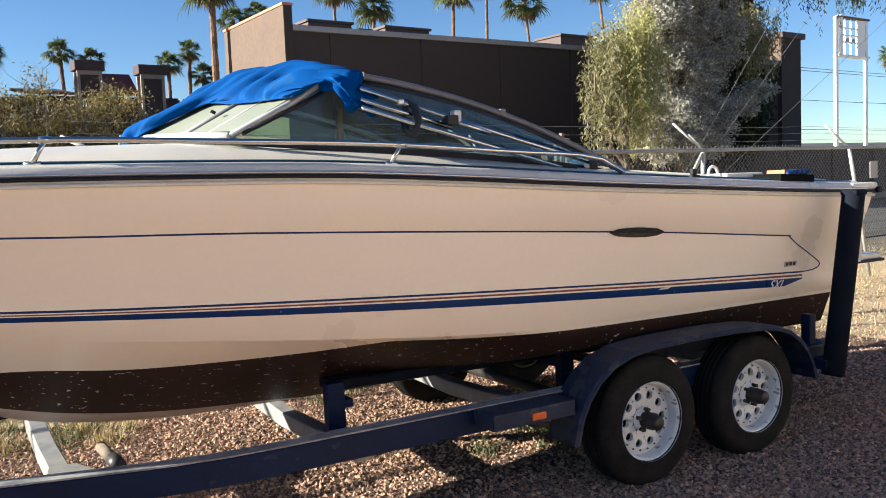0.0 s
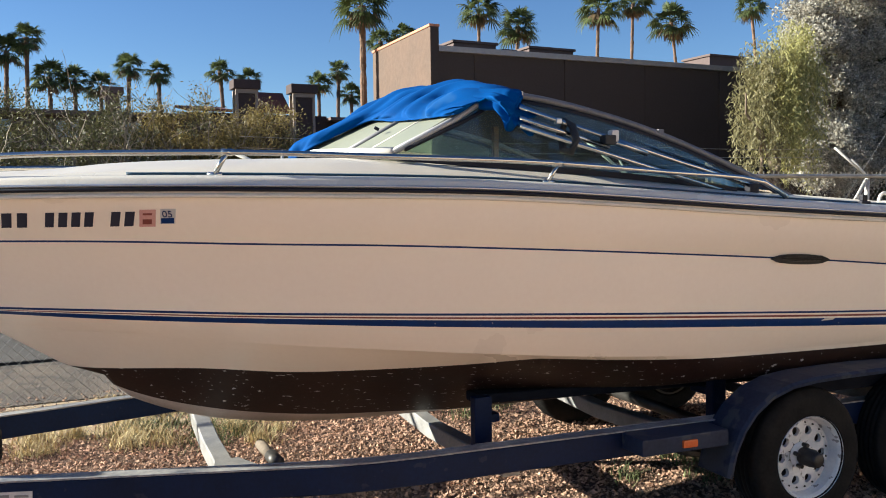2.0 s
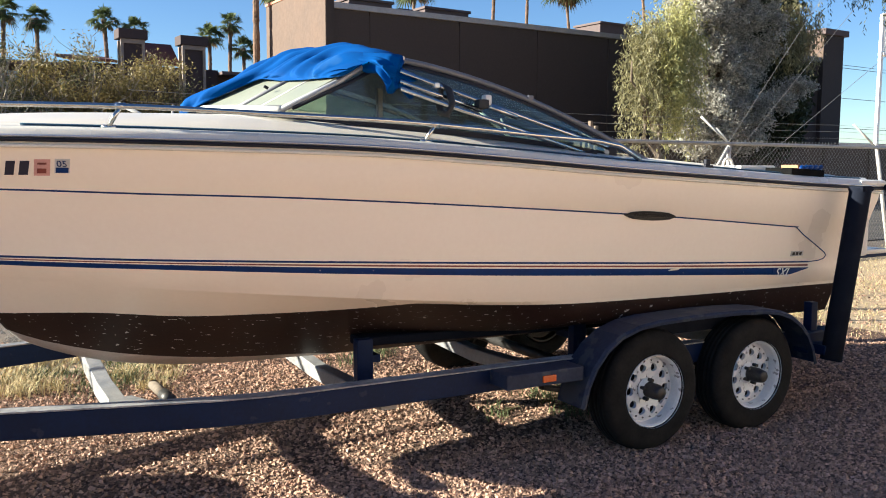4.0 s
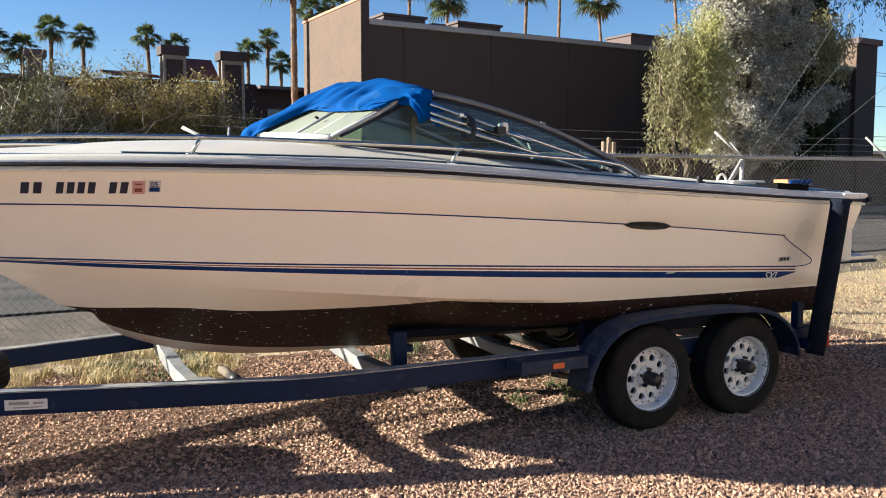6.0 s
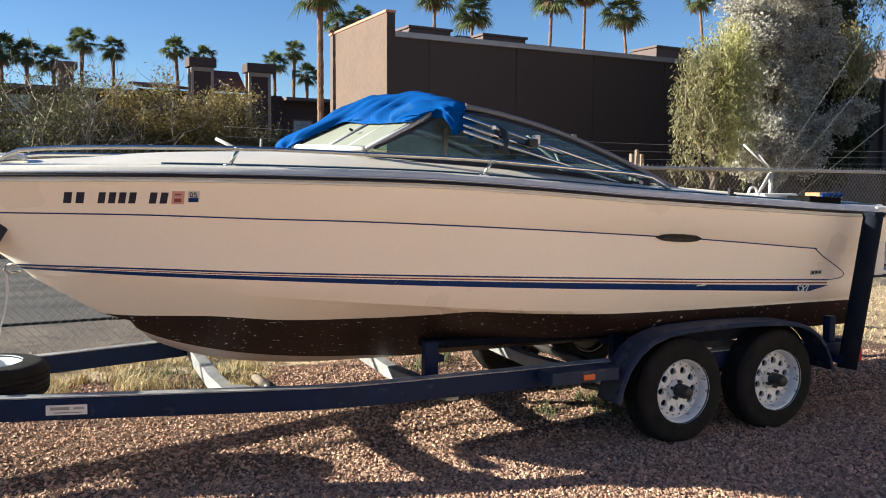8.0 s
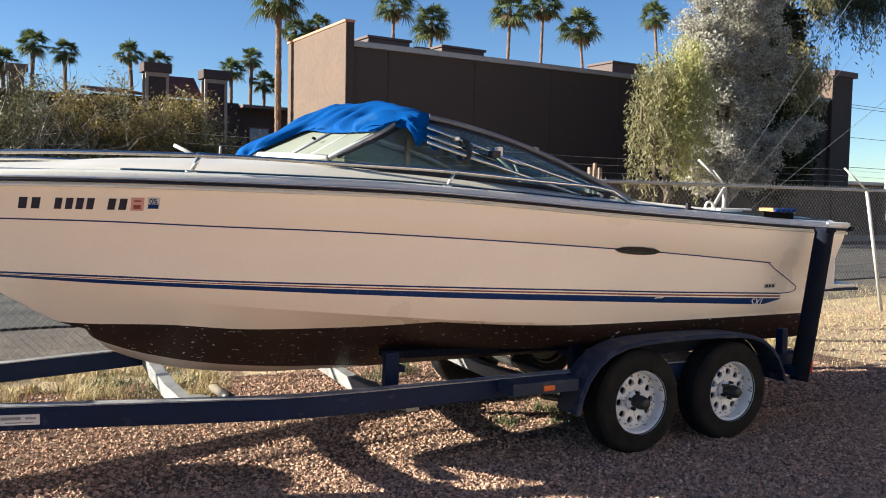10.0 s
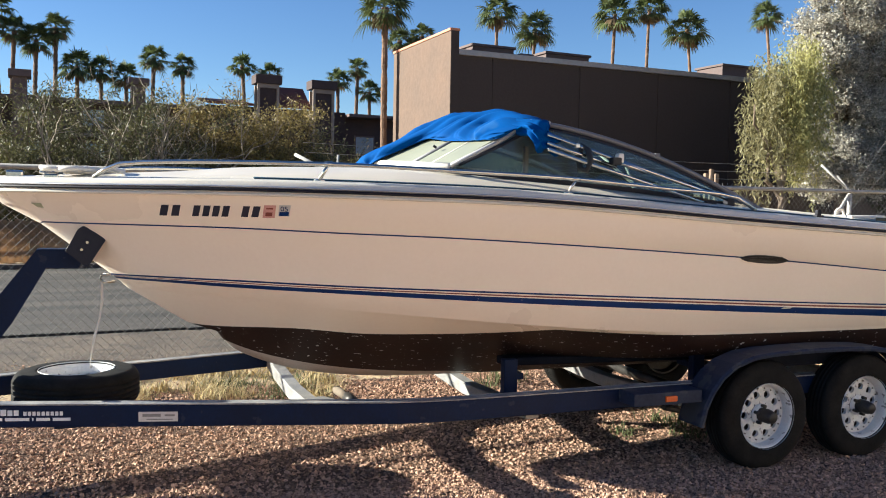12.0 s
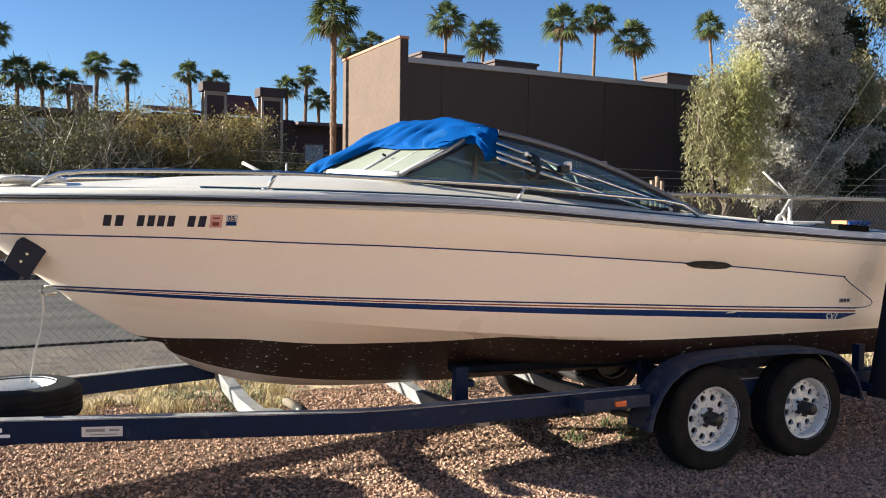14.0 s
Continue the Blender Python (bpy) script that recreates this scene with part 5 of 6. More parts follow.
# wheels
def wheel_parts(parent, spare=False):
    R, W = 0.345, 0.205
    prof = [(0.200, 0.020), (0.207, 0.000), (0.225, -0.006), (0.262, 0.004), (0.292, 0.000), (0.318, 0.008), (0.334, 0.026), (R, 0.05), (R, W - 0.05), (0.334, W - 0.026), (0.30, W), (0.225, W), (0.212, W - 0.02), (0.212, 0.022), (0.200, 0.020)]
    mid = []
    for g in (0.055, 0.085, 0.115, 0.145):
        mid += [(R, g - 0.006), (R - 0.008, g - 0.004), (R - 0.008, g + 0.004), (R, g + 0.006)]
    prof = prof[:8] + [p for p in mid if 0.05 < p[1] < W - 0.05] + prof[8:]
    part("tyre", lathe(prof, 56), M["tyre"], parent, "dusty black tyre", smooth=True)
    # modular white rim: flange, well, disc with eight round holes
    rimp = [(0.208, -0.006), (0.209, 0.004), (0.199, 0.010), (0.192, 0.022), (0.188, 0.074), (0.170, 0.084), (0.168, 0.088)]
    part("rim_flange", lathe(rimp, 48), M["rimwhite"], parent, "white painted steel rim")
    bm = bmesh.new()
    ho, rh, hr = 0.128, 10, 0.0225
    rim_pts = 48
    outer = [(0.176 * math.cos(2 * math.pi * k / rim_pts), 0.176 * math.sin(2 * math.pi * k / rim_pts)) for k in range(rim_pts)]
    # the disc as a ring of eight sectors, each pierced by a hole
    for s in range(rh):
        c0 = 2 * math.pi * s / rh
        hx, hz = ho * math.cos(c0), ho * math.sin(c0)
        hole = [(hx + hr * math.cos(c0 + 2 * math.pi * k / 24), hz + hr * math.sin(c0 + 2 * math.pi * k / 24)) for k in range(24)]
        edge = []
        for k in range(24):
            a = 2 * math.pi * k / 24
            dx, dz = math.cos(a), math.sin(a)
            half_ang = math.pi / rh
            # sector border in the local frame (radial, tangential)
            lim = []
            if dx > 1e-6:
                lim.append((0.176 - ho) / dx)
            if dx < -1e-6:
                lim.append((0.062 - ho) / dx)
            ta = math.tan(half_ang)
            for sg in (1, -1):
                den = sg * dz - ta * dx
                if den > 1e-6:
                    lim.append(ta * ho / den)
            q = min(lim)
            lr, lt = ho + dx * q, dz * q
            edge.append((lr * math.cos(c0) - lt * math.sin(c0), lr * math.sin(c0) + lt * math.cos(c0)))

        def dish(p):
            r = math.hypot(*p)
            return 0.074 - 0.018 * math.exp(-((r - 0.125) / 0.035) ** 2)

        vo = [bm.verts.new((x, dish((x, z)), z)) for x, z in edge]
        vh = [bm.verts.new((x, dish((x, z)), z)) for x, z in hole]
        vb = [bm.verts.new((x, dish((x, z)) + 0.02, z)) for x, z in hole]
        for k in range(24):
            j = (k + 1) % 24
            bm.faces.new((vo[k], vo[j], vh[j], vh[k]))
            bm.faces.new((vh[k], vh[j], vb[j], vb[k]))
    bmesh.ops.recalc_face_normals(bm, faces=bm.faces)
    part("rim_disc", bm, M["rimwhite"], parent, "white steel disc with round holes")
    for k in range(20):
        a = 2 * math.pi * (k + 0.5) / 20
        part("rivet", tubed([(0.164 * math.cos(a), 0.073, 0.164 * math.sin(a)), (0.164 * math.cos(a), 0.061, 0.164 * math.sin(a))], 0.0045, 6), M["hub"], parent)
    part("disc_rim", lathe([(0.170, 0.068), (0.180, 0.071), (0.188, 0.084)], 48), M["rimwhite"], parent, smooth=True)
    part("brake_drum", lathe([(0.0, 0.105), (0.182, 0.105), (0.190, 0.112), (0.206, W - 0.004), (0.190, W - 0.004), (0.178, 0.150), (0.0, 0.150)], 32), M["hub"], parent)
    part("disc_centre", lathe([(0.066, 0.068), (0.060, 0.052), (0.045, 0.048), (0.0, 0.048)], 32), M["rimwhite"], parent, smooth=True)
    for k in range(0 if spare else 5):
        a = 2 * math.pi * k / 5 + 0.3
        part("lug_nut", tubed([(0.056 * math.cos(a), 0.052, 0.056 * math.sin(a)), (0.056 * math.cos(a), 0.020, 0.056 * math.sin(a))], 0.011, 6), M["hub"], parent)
    if not spare:
        part("hub_cap", lathe([(0.044, 0.050), (0.044, -0.005), (0.036, -0.048), (0.028, -0.056), (0.0, -0.058)], 24), M["hub"], parent, "greasy black hub", smooth=True)


wheel = thing("trailer_wheel", "dusty black tyre on white modular steel rim with greasy hub", "wheel", "wheels of the trailer")
wheel_parts(wheel)
place(wheel, pose(0.0, 0.0, 0.345))
copy_thing(wheel, pose(0.81, 0.0, 0.345, 0, 23, 0))
copy_thing(wheel, pose(0.0, 2 * CENTRE, 0.345, 0, 0, 180))
copy_thing(wheel, pose(0.81, 2 * CENTRE, 0.345, 0, 40, 180))
spare = thing("spare_wheel", "dusty spare tyre with white rim lying flat on the trailer tongue", "wheel")
wheel_parts(spare, True)
place(spare, pose(-4.0, CENTRE, 0.635, -90, 0, 25))
cross = part("spare_carrier", boxed(-4.10, -3.98, CENTRE - 0.42, CENTRE + 0.42, 0.392, 0.430, 0.004), M["trailer"], trailer)

# ---------------------------------------------------------------- chain-link fence
FY, FTOP = 3.55, 1.86
fence = thing("chain_link_fence", "rusty chain-link fence with barbed-wire arms along the street", "fence", kind="", at=SITE)
FX0, FX1 = -11.0, 21.0


def mesh_wires(x0, x1, z0, z1, pitch, r):
    vs, fs = [], []
    n = int((x1 - x0) / pitch)
    h = z1 - z0
    for d in (1, -1):
        for i in range(-int(h / pitch) - 1, n + int(h / pitch) + 2):
            xa = x0 + i * pitch
            xb = xa + d * h
            ta, tb = 0.0, 1.0
            if xa == xb:
                continue
            lo, hi = (x0 - xa) / (xb - xa), (x1 - xa) / (xb - xa)
            ta, tb = max(ta, min(lo, hi)), min(tb, max(lo, hi))
            if ta >= tb:
                continue
            k = len(vs)
            for t in (ta, tb):
                x, z = xa + (xb - xa) * t, z0 + h * t
                vs += [(x - r, d * 0.002, z), (x + r, d * 0.002 - r, z), (x + r, d * 0.002 + r, z)]
            fs += [(k, k + 1, k + 4, k + 3), (k + 1, k + 2, k + 5, k + 4), (k + 2, k, k + 3, k + 5)]
    return [(x, FY + y, z) for x, y, z in vs], fs


wv, wf = mesh_wires(FX0, FX1, 0.03, FTOP, 0.072, 0.0017)
tagged(pydata("chain_link_mesh", wv, wf, M["wire"], fence), "dull galvanised chain-link mesh", kind="stuff")
part("top_rail", tubed([(FX0, FY, FTOP), (FX1, FY, FTOP)], 0.021, 8), M["wire"], fence, "dull top rail", smooth=True)
bm = bmesh.new()
for i in range(int((FX1 - 2.0) / 0.072)):
    x = 2.0 + i * 0.072
    tube(bm, [(x, FY, FTOP), (x + 0.018, FY, FTOP + 0.05)], 0.0025, 3)
tagged(part("wire_barbs", bm, M["wire"], fence), "twisted wire ends above the rail", kind="stuff")
for k, x in ((-4, -8.4), (-2, -1.62), (-1, 1.72), (0, 5.06), (1, 8.23), (2, 11.4), (3, 14.57), (4, 17.74), (5, 20.9)):
    lean = 0.55 if k == 1 else 0.03 * ((k * 7) % 5 - 2)
    paint = M["postpaint"]
    part("post", tubed([(x + lean, FY + 0.02, 0.0), (x, FY + 0.02, FTOP + 0.02)], 0.026, 10), paint, fence, "white painted steel post", smooth=True)
    part("post_arm", tubed([(x, FY + 0.02, FTOP), (x - 0.36, FY + 0.16, FTOP + (0.19 if k == -2 else 0.32))], 0.015, 8), paint, fence, "slanted barbed-wire arm", smooth=True)
    part("post_arm", tubed([(x, FY + 0.02, FTOP), (x + 0.10, FY + 0.30, FTOP + 0.20)], 0.012, 8), M["wire"], fence, smooth=True)
    if k == 0:
        part("brace", tubed([(x - 0.02, FY + 0.02, FTOP - 0.04), (x - 0.50, FY + 0.02, 1.22)], 0.022, 8), paint, fence, "white diagonal brace", smooth=True)
    if k == -1:
        for q in range(3):
            part("wooden_stake", boxed(x + 1.07 + q * 0.08, x + 1.105 + q * 0.08, FY + 0.1, FY + 0.14, 0.0, FTOP + 0.16 + 0.05 * (q % 2), 0.005), M["stake"], fence)
for dz, dy in ((0.12, 0.08), (0.21, 0.12), (0.30, 0.16)):
    part("barbed_wire", tubed([(-1.9 + 0.5 * i, FY + dy, FTOP + dz - 0.02 * abs(math.sin(i * 0.5))) for i in range(int((FX1 + 1.9) / 0.5))], 0.0018, 4), M["wire"], fence)
part("notice", boxed(8.70, 8.90, FY - 0.03, FY - 0.02, 1.42, 1.66, 0.003), M["housewall"], fence, "small blank white notice plate")

# ---------------------------------------------------------------- buildings
hall = thing("dark_hall", "windowless brown stucco hall with tan end wall and parapet", "building", at=SITE)
HX0, HX1, HY = 11.05, 44.7, 27.3
seams = [HX0 + 0.35, 13.0, 17.3, 21.55, 25.9, 30.2, 34.5, 38.8, HX1]
for k, (a, b) in enumerate(zip(seams, seams[1:])):
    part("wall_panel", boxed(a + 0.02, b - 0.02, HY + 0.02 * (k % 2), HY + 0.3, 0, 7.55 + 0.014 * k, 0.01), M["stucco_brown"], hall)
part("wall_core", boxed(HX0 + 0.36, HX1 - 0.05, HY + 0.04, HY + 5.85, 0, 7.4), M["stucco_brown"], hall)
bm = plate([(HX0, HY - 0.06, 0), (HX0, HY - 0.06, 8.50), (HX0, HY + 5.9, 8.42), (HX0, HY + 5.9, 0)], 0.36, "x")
part("end_wall", bm, M["stucco_tan"], hall, "end wall in lighter tan for the sun on it")
# thin brown sheet colours the end wall's front edge as shaded
part("end_wall_shade_face", boxed(HX0 + 0.02, HX0 + 0.36, HY - 0.075, HY - 0.058, 0, 8.48), M["stucco_brown"], hall)
part("end_coping", beam([(HX0 + 0.18, HY - 0.07, 8.53), (HX0 + 0.18, HY + 5.93, 8.45)], 0.44, 0.10), M["coping"], hall, "terracotta coping on the end wall")
part("roof_edge", beam([(HX0 + 0.36, HY + 0.12, 7.66), (HX1, HY + 0.12, 7.80)], 0.44, 0.22), M["greytrim"], hall, "grey metal roof edge")
for x0, x1, z1 in ((14.4, 16.6, 9.0), (17.0, 17.6, 8.75), (18.4, 20.9, 9.0), (29.6, 32.2, 9.35)):
    roof_unit = part("roof_unit", boxed(x0, x1, HY + 4.5, HY + 6.5, 7.3, z1 - 0.1, 0.03), M["motel_trim"], hall, "brown rooftop unit")
    part("cap", boxed(x0 - 0.08, x1 + 0.08, HY + 4.4, HY + 6.6, z1 - 0.12, z1, 0.02), M["motel_trim"], roof_unit)
part("corner_pier", boxed(HX1 - 1.95, HX1 + 0.02, HY - 0.25, HY + 1.2, 0, 9.25, 0.02), M["stucco_brown"], hall)
part("pier_cap", boxed(HX1 - 2.05, HX1 + 0.3, HY - 0.4, HY + 1.3, 9.2, 9.55, 0.04), M["motel_trim"], hall)
# thin tan sheet paints sun on the pier's left face
part("pier_sunlit_face", boxed(HX1 - 1.97, HX1 - 1.90, HY - 0.24, HY + 1.1, 7.9, 9.2), M["stucco_tan"], hall)

M["tower_light"] = mat("beige_tower_trim", (0.30, 0.24, 0.20), (0.24, 0.19, 0.16), 0.9, scale=2, bump=0.1)
motel = thing("motel", "dark two-storey motel with towers and red tiled roofs", "building", at=SITE)
MY = 50.0
part("wall", boxed(-34, 5.5, MY, MY + 10, 0, 6.9), M["motel"], motel)
part("roof", boxed(-34.4, 5.9, MY - 0.9, MY + 10.4, 6.9, 7.12, 0.03), M["motel_trim"], motel, "flat mauve-edged roof")
part("balcony", boxed(-34.2, 5.7, MY - 0.9, MY + 0.1, 5.0, 5.2, 0.02), M["tower_light"], motel)
part("parapet", boxed(-34.2, 5.7, MY - 0.95, MY - 0.88, 5.2, 5.5, 0.02), M["motel"], motel)
for k in range(11):
    x = -32 + 3.4 * k
    for z in (3.65, 5.6):
        w = part("window", boxed(x, x + 1.25, MY - 0.06, MY + 0.05, z, z + 1.05, 0.01), M["motel_trim"], motel)
        part("glazing", boxed(x + 0.08, x + 0.6, MY - 0.075, MY - 0.061, z + 0.06, z + 0.99), M["motel_glass"], w, "curtained motel window")
        part("glazing", boxed(x + 0.66, x + 1.18, MY - 0.075, MY - 0.061, z + 0.06, z + 0.99), M["motel_glass"], w)
        part("door", boxed(x + 1.6, x + 2.5, MY - 0.05, MY + 0.05, z - 0.3, z + 1.05, 0.01), M["motel_trim"], motel)
for x in (-8.3, -4.95, -21.0, 1.2):
    part("tower_pier", boxed(x, x + 0.75, MY - 1.3, MY - 0.3, 0, 8.05, 0.02), M["motel_trim"], motel)
    part("tower_cap", boxed(x - 0.2, x + 0.95, MY - 1.5, MY - 0.1, 8.05, 8.45, 0.04), M["motel_trim"], motel)
for x0, x1, z1 in ((8.4, 9.75, 9.15), (11.9, 13.3, 9.05)):
    for xa in (x0, x1 - 0.16):
        for ya in (MY - 1.5, MY - 0.75):
            part("tower_post", boxed(xa, xa + 0.16, ya, ya + 0.16, 0, z1 - 0.55, 0.02), M["tower_light"], motel, "light tower trim")
    part("tower_beam", boxed(x0, x1, MY - 1.52, MY - 1.36, z1 - 0.75, z1 - 0.5, 0.02), M["tower_light"], motel)
    part("tower_core", boxed(x0 + 0.17, x1 - 0.17, MY - 1.4, MY - 0.6, 0, z1 - 0.5), M["motel"], motel)
    part("tower_cap", boxed(x0 - 0.14, x1 + 0.14, MY - 1.65, MY - 0.45, z1 - 0.5, z1 + 0.05, 0.04), M["motel"], motel)
pts = [(9.8, MY - 1, 7.3), (11.9, MY - 1, 7.3), (11.9, MY + 0.8, 8.65), (9.8, MY + 0.8, 8.65)]
part("tiled_roof", plate(pts, 0.15, "z"), M["rooftile"], motel, "red clay tiled roof")
pts = [(5.6, MY - 1, 7.3), (8.3, MY - 1, 7.3), (8.3, MY + 3, 7.9), (5.6, MY + 3, 7.9)]
part("tiled_roof", plate(pts, 0.15, "z"), M["rooftile"], motel, "red clay tiled roof")
part("annex_wall", boxed(5.6, 14.4, MY - 0.4, MY + 8, 0, 7.3), M["motel"], motel)
part("annex_roof", boxed(14.4, 26, MY - 1.2, MY + 8, 7.0, 7.2, 0.03), M["motel_trim"], motel)
part("annex_wall", boxed(14.5, 25.8, MY, MY + 8, 0, 7.0), M["motel"], motel)
for x in (15.2, 18.0, 20.8):
    w = part("window", boxed(x, x + 1.4, MY - 0.06, MY + 0.05, 4.6, 5.9, 0.01), M["motel_trim"], motel)
    part("glazing", boxed(x + 0.08, x + 1.3, MY - 0.075, MY - 0.061, 4.7, 5.8), M["motel_glass"], w)

wall_r = thing("block_wall", "long brown slatted block wall beyond the street", "wall", at=SITE, kind="")
for k in range(14):
    x = 19.5 + k * 4.0
    part("wall_panel", boxed(x + 0.02, x + 3.98, 22.0, 22.18, 0, 2.48, 0.01), M["blockwall"], wall_r)
    part("pilaster", boxed(x - 0.18, x + 0.18, 21.9, 22.28, 0, 2.55, 0.02), M["blockwall"], wall_r)
slats = thing("slatted_fence", "low weathered tan slatted fence beyond the street", "fence", at=SITE)
v8 = boxed(0, 0.147, 18.2, 18.23, 0.05, 1.05, 0)
slat = part("slat", v8, M["slat"], slats)
for k in range(1, 130):
    o = new("slat", slat.data)
    o.parent = slats
    o.matrix_basis = pose(0.15 * k, 0.01 * math.sin(k), 0.03 * math.sin(k * 2.3))
for o in slats.children:
    o.matrix_basis = pose(-16, 0, 0) @ o.matrix_basis
for z in (0.25, 0.85):
    part("fence_rail", boxed(-16, 3.6, 18.24, 18.29, z, z + 0.09, 0.004), M["slat"], slats)

sign = thing("pylon_sign", "tall white pylon sign frame on two posts", "sign", at=SITE)
for x in (79.6, 85.2):
    part("post", boxed(x - 0.22, x + 0.22, 44.85, 45.15, 0, 16.4 if x < 80 else 15.9, 0.03), M["signwhite"], sign)
part("frame", boxed(80.0, 80.4, 44.7, 45.3, 12.6, 16.6, 0.02), M["signwhite"], sign)
part("frame", boxed(79.6, 85.5, 44.7, 45.3, 12.45, 12.7, 0.02), M["signwhite"], sign)
part("frame", boxed(79.6, 85.5, 44.7, 45.3, 16.3, 16.5, 0.02), M["motel_trim"], sign)
part("panel", boxed(83.4, 85.4, 44.9, 45.1, 12.7, 16.3, 0.02), M["signwhite"], sign)
for z in (13.9, 14.6, 15.3):
    part("crossbar", boxed(80.4, 83.4, 44.9, 45.1, z, z + 0.14, 0.01), M["signwhite"], sign)
for x in (81.2, 82.3):
    part("upright", boxed(x, x + 0.12, 44.9, 45.1, 12.7, 16.3, 0.01), M["signwhite"], sign)
    part("lamp", boxed(x + 0.2, x + 0.6, 44.8, 45.0, 14.0, 14.35, 0.03), M["housewall"], sign)
house = thing("grey_house", "low grey gabled house far down the street", "house", at=SITE)
part("wall", boxed(152, 188, 60, 75, 0, 5.6), M["housewall"], house)
part("roof", plate([(150.4, 59, 5.6), (190, 59, 5.6), (170, 59, 10.5)], 17, "y"), M["greytrim"], house)
shed = thing("low_flat_shed", "low flat-roofed tan buildings in the distance", "building", at=SITE)
part("wall", boxed(90, 120, 62, 70, 0, 4.2), M["stucco_tan"], shed)
part("roof", boxed(89, 121, 61, 71, 4.2, 4.6, 0.05), M["greytrim"], shed)

# overhead wires
lines = thing("utility_wires", "thin black utility wires across the sky", "cables", at=SITE)
for z, y in ((8.6, 48), (11.6, 48), (5.6, 48), (12.3, 50)):
    part("wire", tubed([(50 + 8 * i, y, z - 0.25 * math.sin(math.pi * i / 14)) for i in range(15)], 0.025, 4), M["blackwire"], lines)
guys = thing("guy_wires", "taut steel guy wires slanting up beyond the fence", "cables", at=SITE)
for a, b in (((8.75, 7, 1.35), (21.0, 7, 14.7)), ((8.9, 7, 1.25), (21.0, 7, 11.4)), ((9.6, 7, 1.3), (21.0, 7, 7.6))):
    part("wire", tubed([a, b], 0.005, 4), M["wire"], guys)
pole = thing("utility_pole", "weathered wooden utility pole with guy wires", "utility pole", at=SITE)
part("shaft", tubed([(21.0, 7, 0), (21.0, 7, 15.2)], 0.16, 12, taper=0.75), M["bark"], pole, smooth=True)
for a in ((8.75, 7, 1.35), (8.9, 7, 1.25), (9.6, 7, 1.3)):
    part("anchor_rod", tubed([(a[0] - 0.9, 7, 0), a], 0.012, 6), M["wire"], guys)

# ---------------------------------------------------------------- palms
def palm_mesh(name, seed):
    """A crown of fan leaves on stalks: upright and spreading green ones, and a few dry ones hanging below."""
    r = np.random.default_rng(seed)
    groups = {"green": ([], []), "dead": ([], [])}
    count = 46
    for i in range(count):
        u = i / (count - 1)
        el = 1.35 - 2.25 * u**0.9 + r.normal() * 0.16
        az = i * 2.39996 + r.normal() * 0.3
        is_dead = u > 0.84
        vs, fs = groups["dead" if is_dead else "green"]
        out = Vector((math.cos(az) * math.cos(el), math.sin(az) * math.cos(el), math.sin(el)))
        stem = r.uniform(0.55, 0.95) * (0.7 if is_dead else 1.0)
        base = out * stem + Vector((0, 0, -0.10 * stem))
        side = Vector((-math.sin(az), math.cos(az), 0))
        side = (side + Vector(r.normal(size=3)) * 0.25).normalized()
        upv = side.cross(out).normalized() * -1
        size = r.uniform(0.70, 1.0) * (0.75 if is_dead else 1.0)
        k = len(vs)
        vs += [side * 0.02, side * -0.02, base - side * 0.014, base + side * 0.014]
        fs += [(k, k + 1, k + 2, k + 3)]
        n = 13
        for j in range(n):
            a = (j - (n - 1) / 2) / n * (1.6 if is_dead else 3.5)
            d = (out * math.cos(a) + side * math.sin(a)).normalized()
            ll = size * (1 - 0.30 * abs(a) / 1.75) * r.uniform(0.82, 1.1)
            w = d.cross(upv).normalized() * 0.052
            fall = Vector((0, 0, -(0.16 + 0.34 * abs(math.cos(el))) * ll * r.uniform(0.7, 1.3)))
            k = len(vs)
            vs += [base, base + d * ll * 0.45 - w + fall * 0.12, base + d * ll * 0.45 + w + fall * 0.12, base + d * ll * 0.82 + fall * 0.6 - w * 0.45, base + d * ll * 0.82 + fall * 0.6 + w * 0.45, base + d * ll * 0.95 + fall * 1.15]
            fs += [(k, k + 1, k + 2), (k + 1, k + 3, k + 4, k + 2), (k + 3, k + 5, k + 4)]
    out = []
    for key in ("green", "dead"):
        me = bpy.data.meshes.new(name + "_" + key)
        me.from_pydata([tuple(v) for v in groups[key][0]], [], groups[key][1])
        me.update()
        me.materials.append(M["palmleaf" if key == "green" else "palmdead"])
        out.append(me)
    return out


PALMS = [palm_mesh("fronds", s) for s in (3, 8, 21, 34, 55)]


def trunk_mesh(h, r0, r1, bend, seed):
    r = np.random.default_rng(seed)
    bm = bmesh.new()
    n, m = 56, 10
    rings = []
    for i in range(n):
        t = i / (n - 1)
        c = Vector((bend * (t * t - 1), 0.3 * bend * math.sin(3 * t), h * t))
        rad = (r0 + (r1 - r0) * t) * (1 + 0.13 * (i % 2) + 0.06 * r.normal()) * (1 + 0.25 * max(0.0, (t - 0.9) / 0.1))
        rings.append([bm.verts.new(c + Vector((rad * math.cos(6.2832 * k / m), rad * math.sin(6.2832 * k / m), 0))) for k in range(m)])
    for a, b in zip(rings, rings[1:]):
        for k in range(m):
            bm.faces.new((a[k], a[(k + 1) % m], b[(k + 1) % m], b[k]))
    bm.faces.new(rings[-1])
    return bm


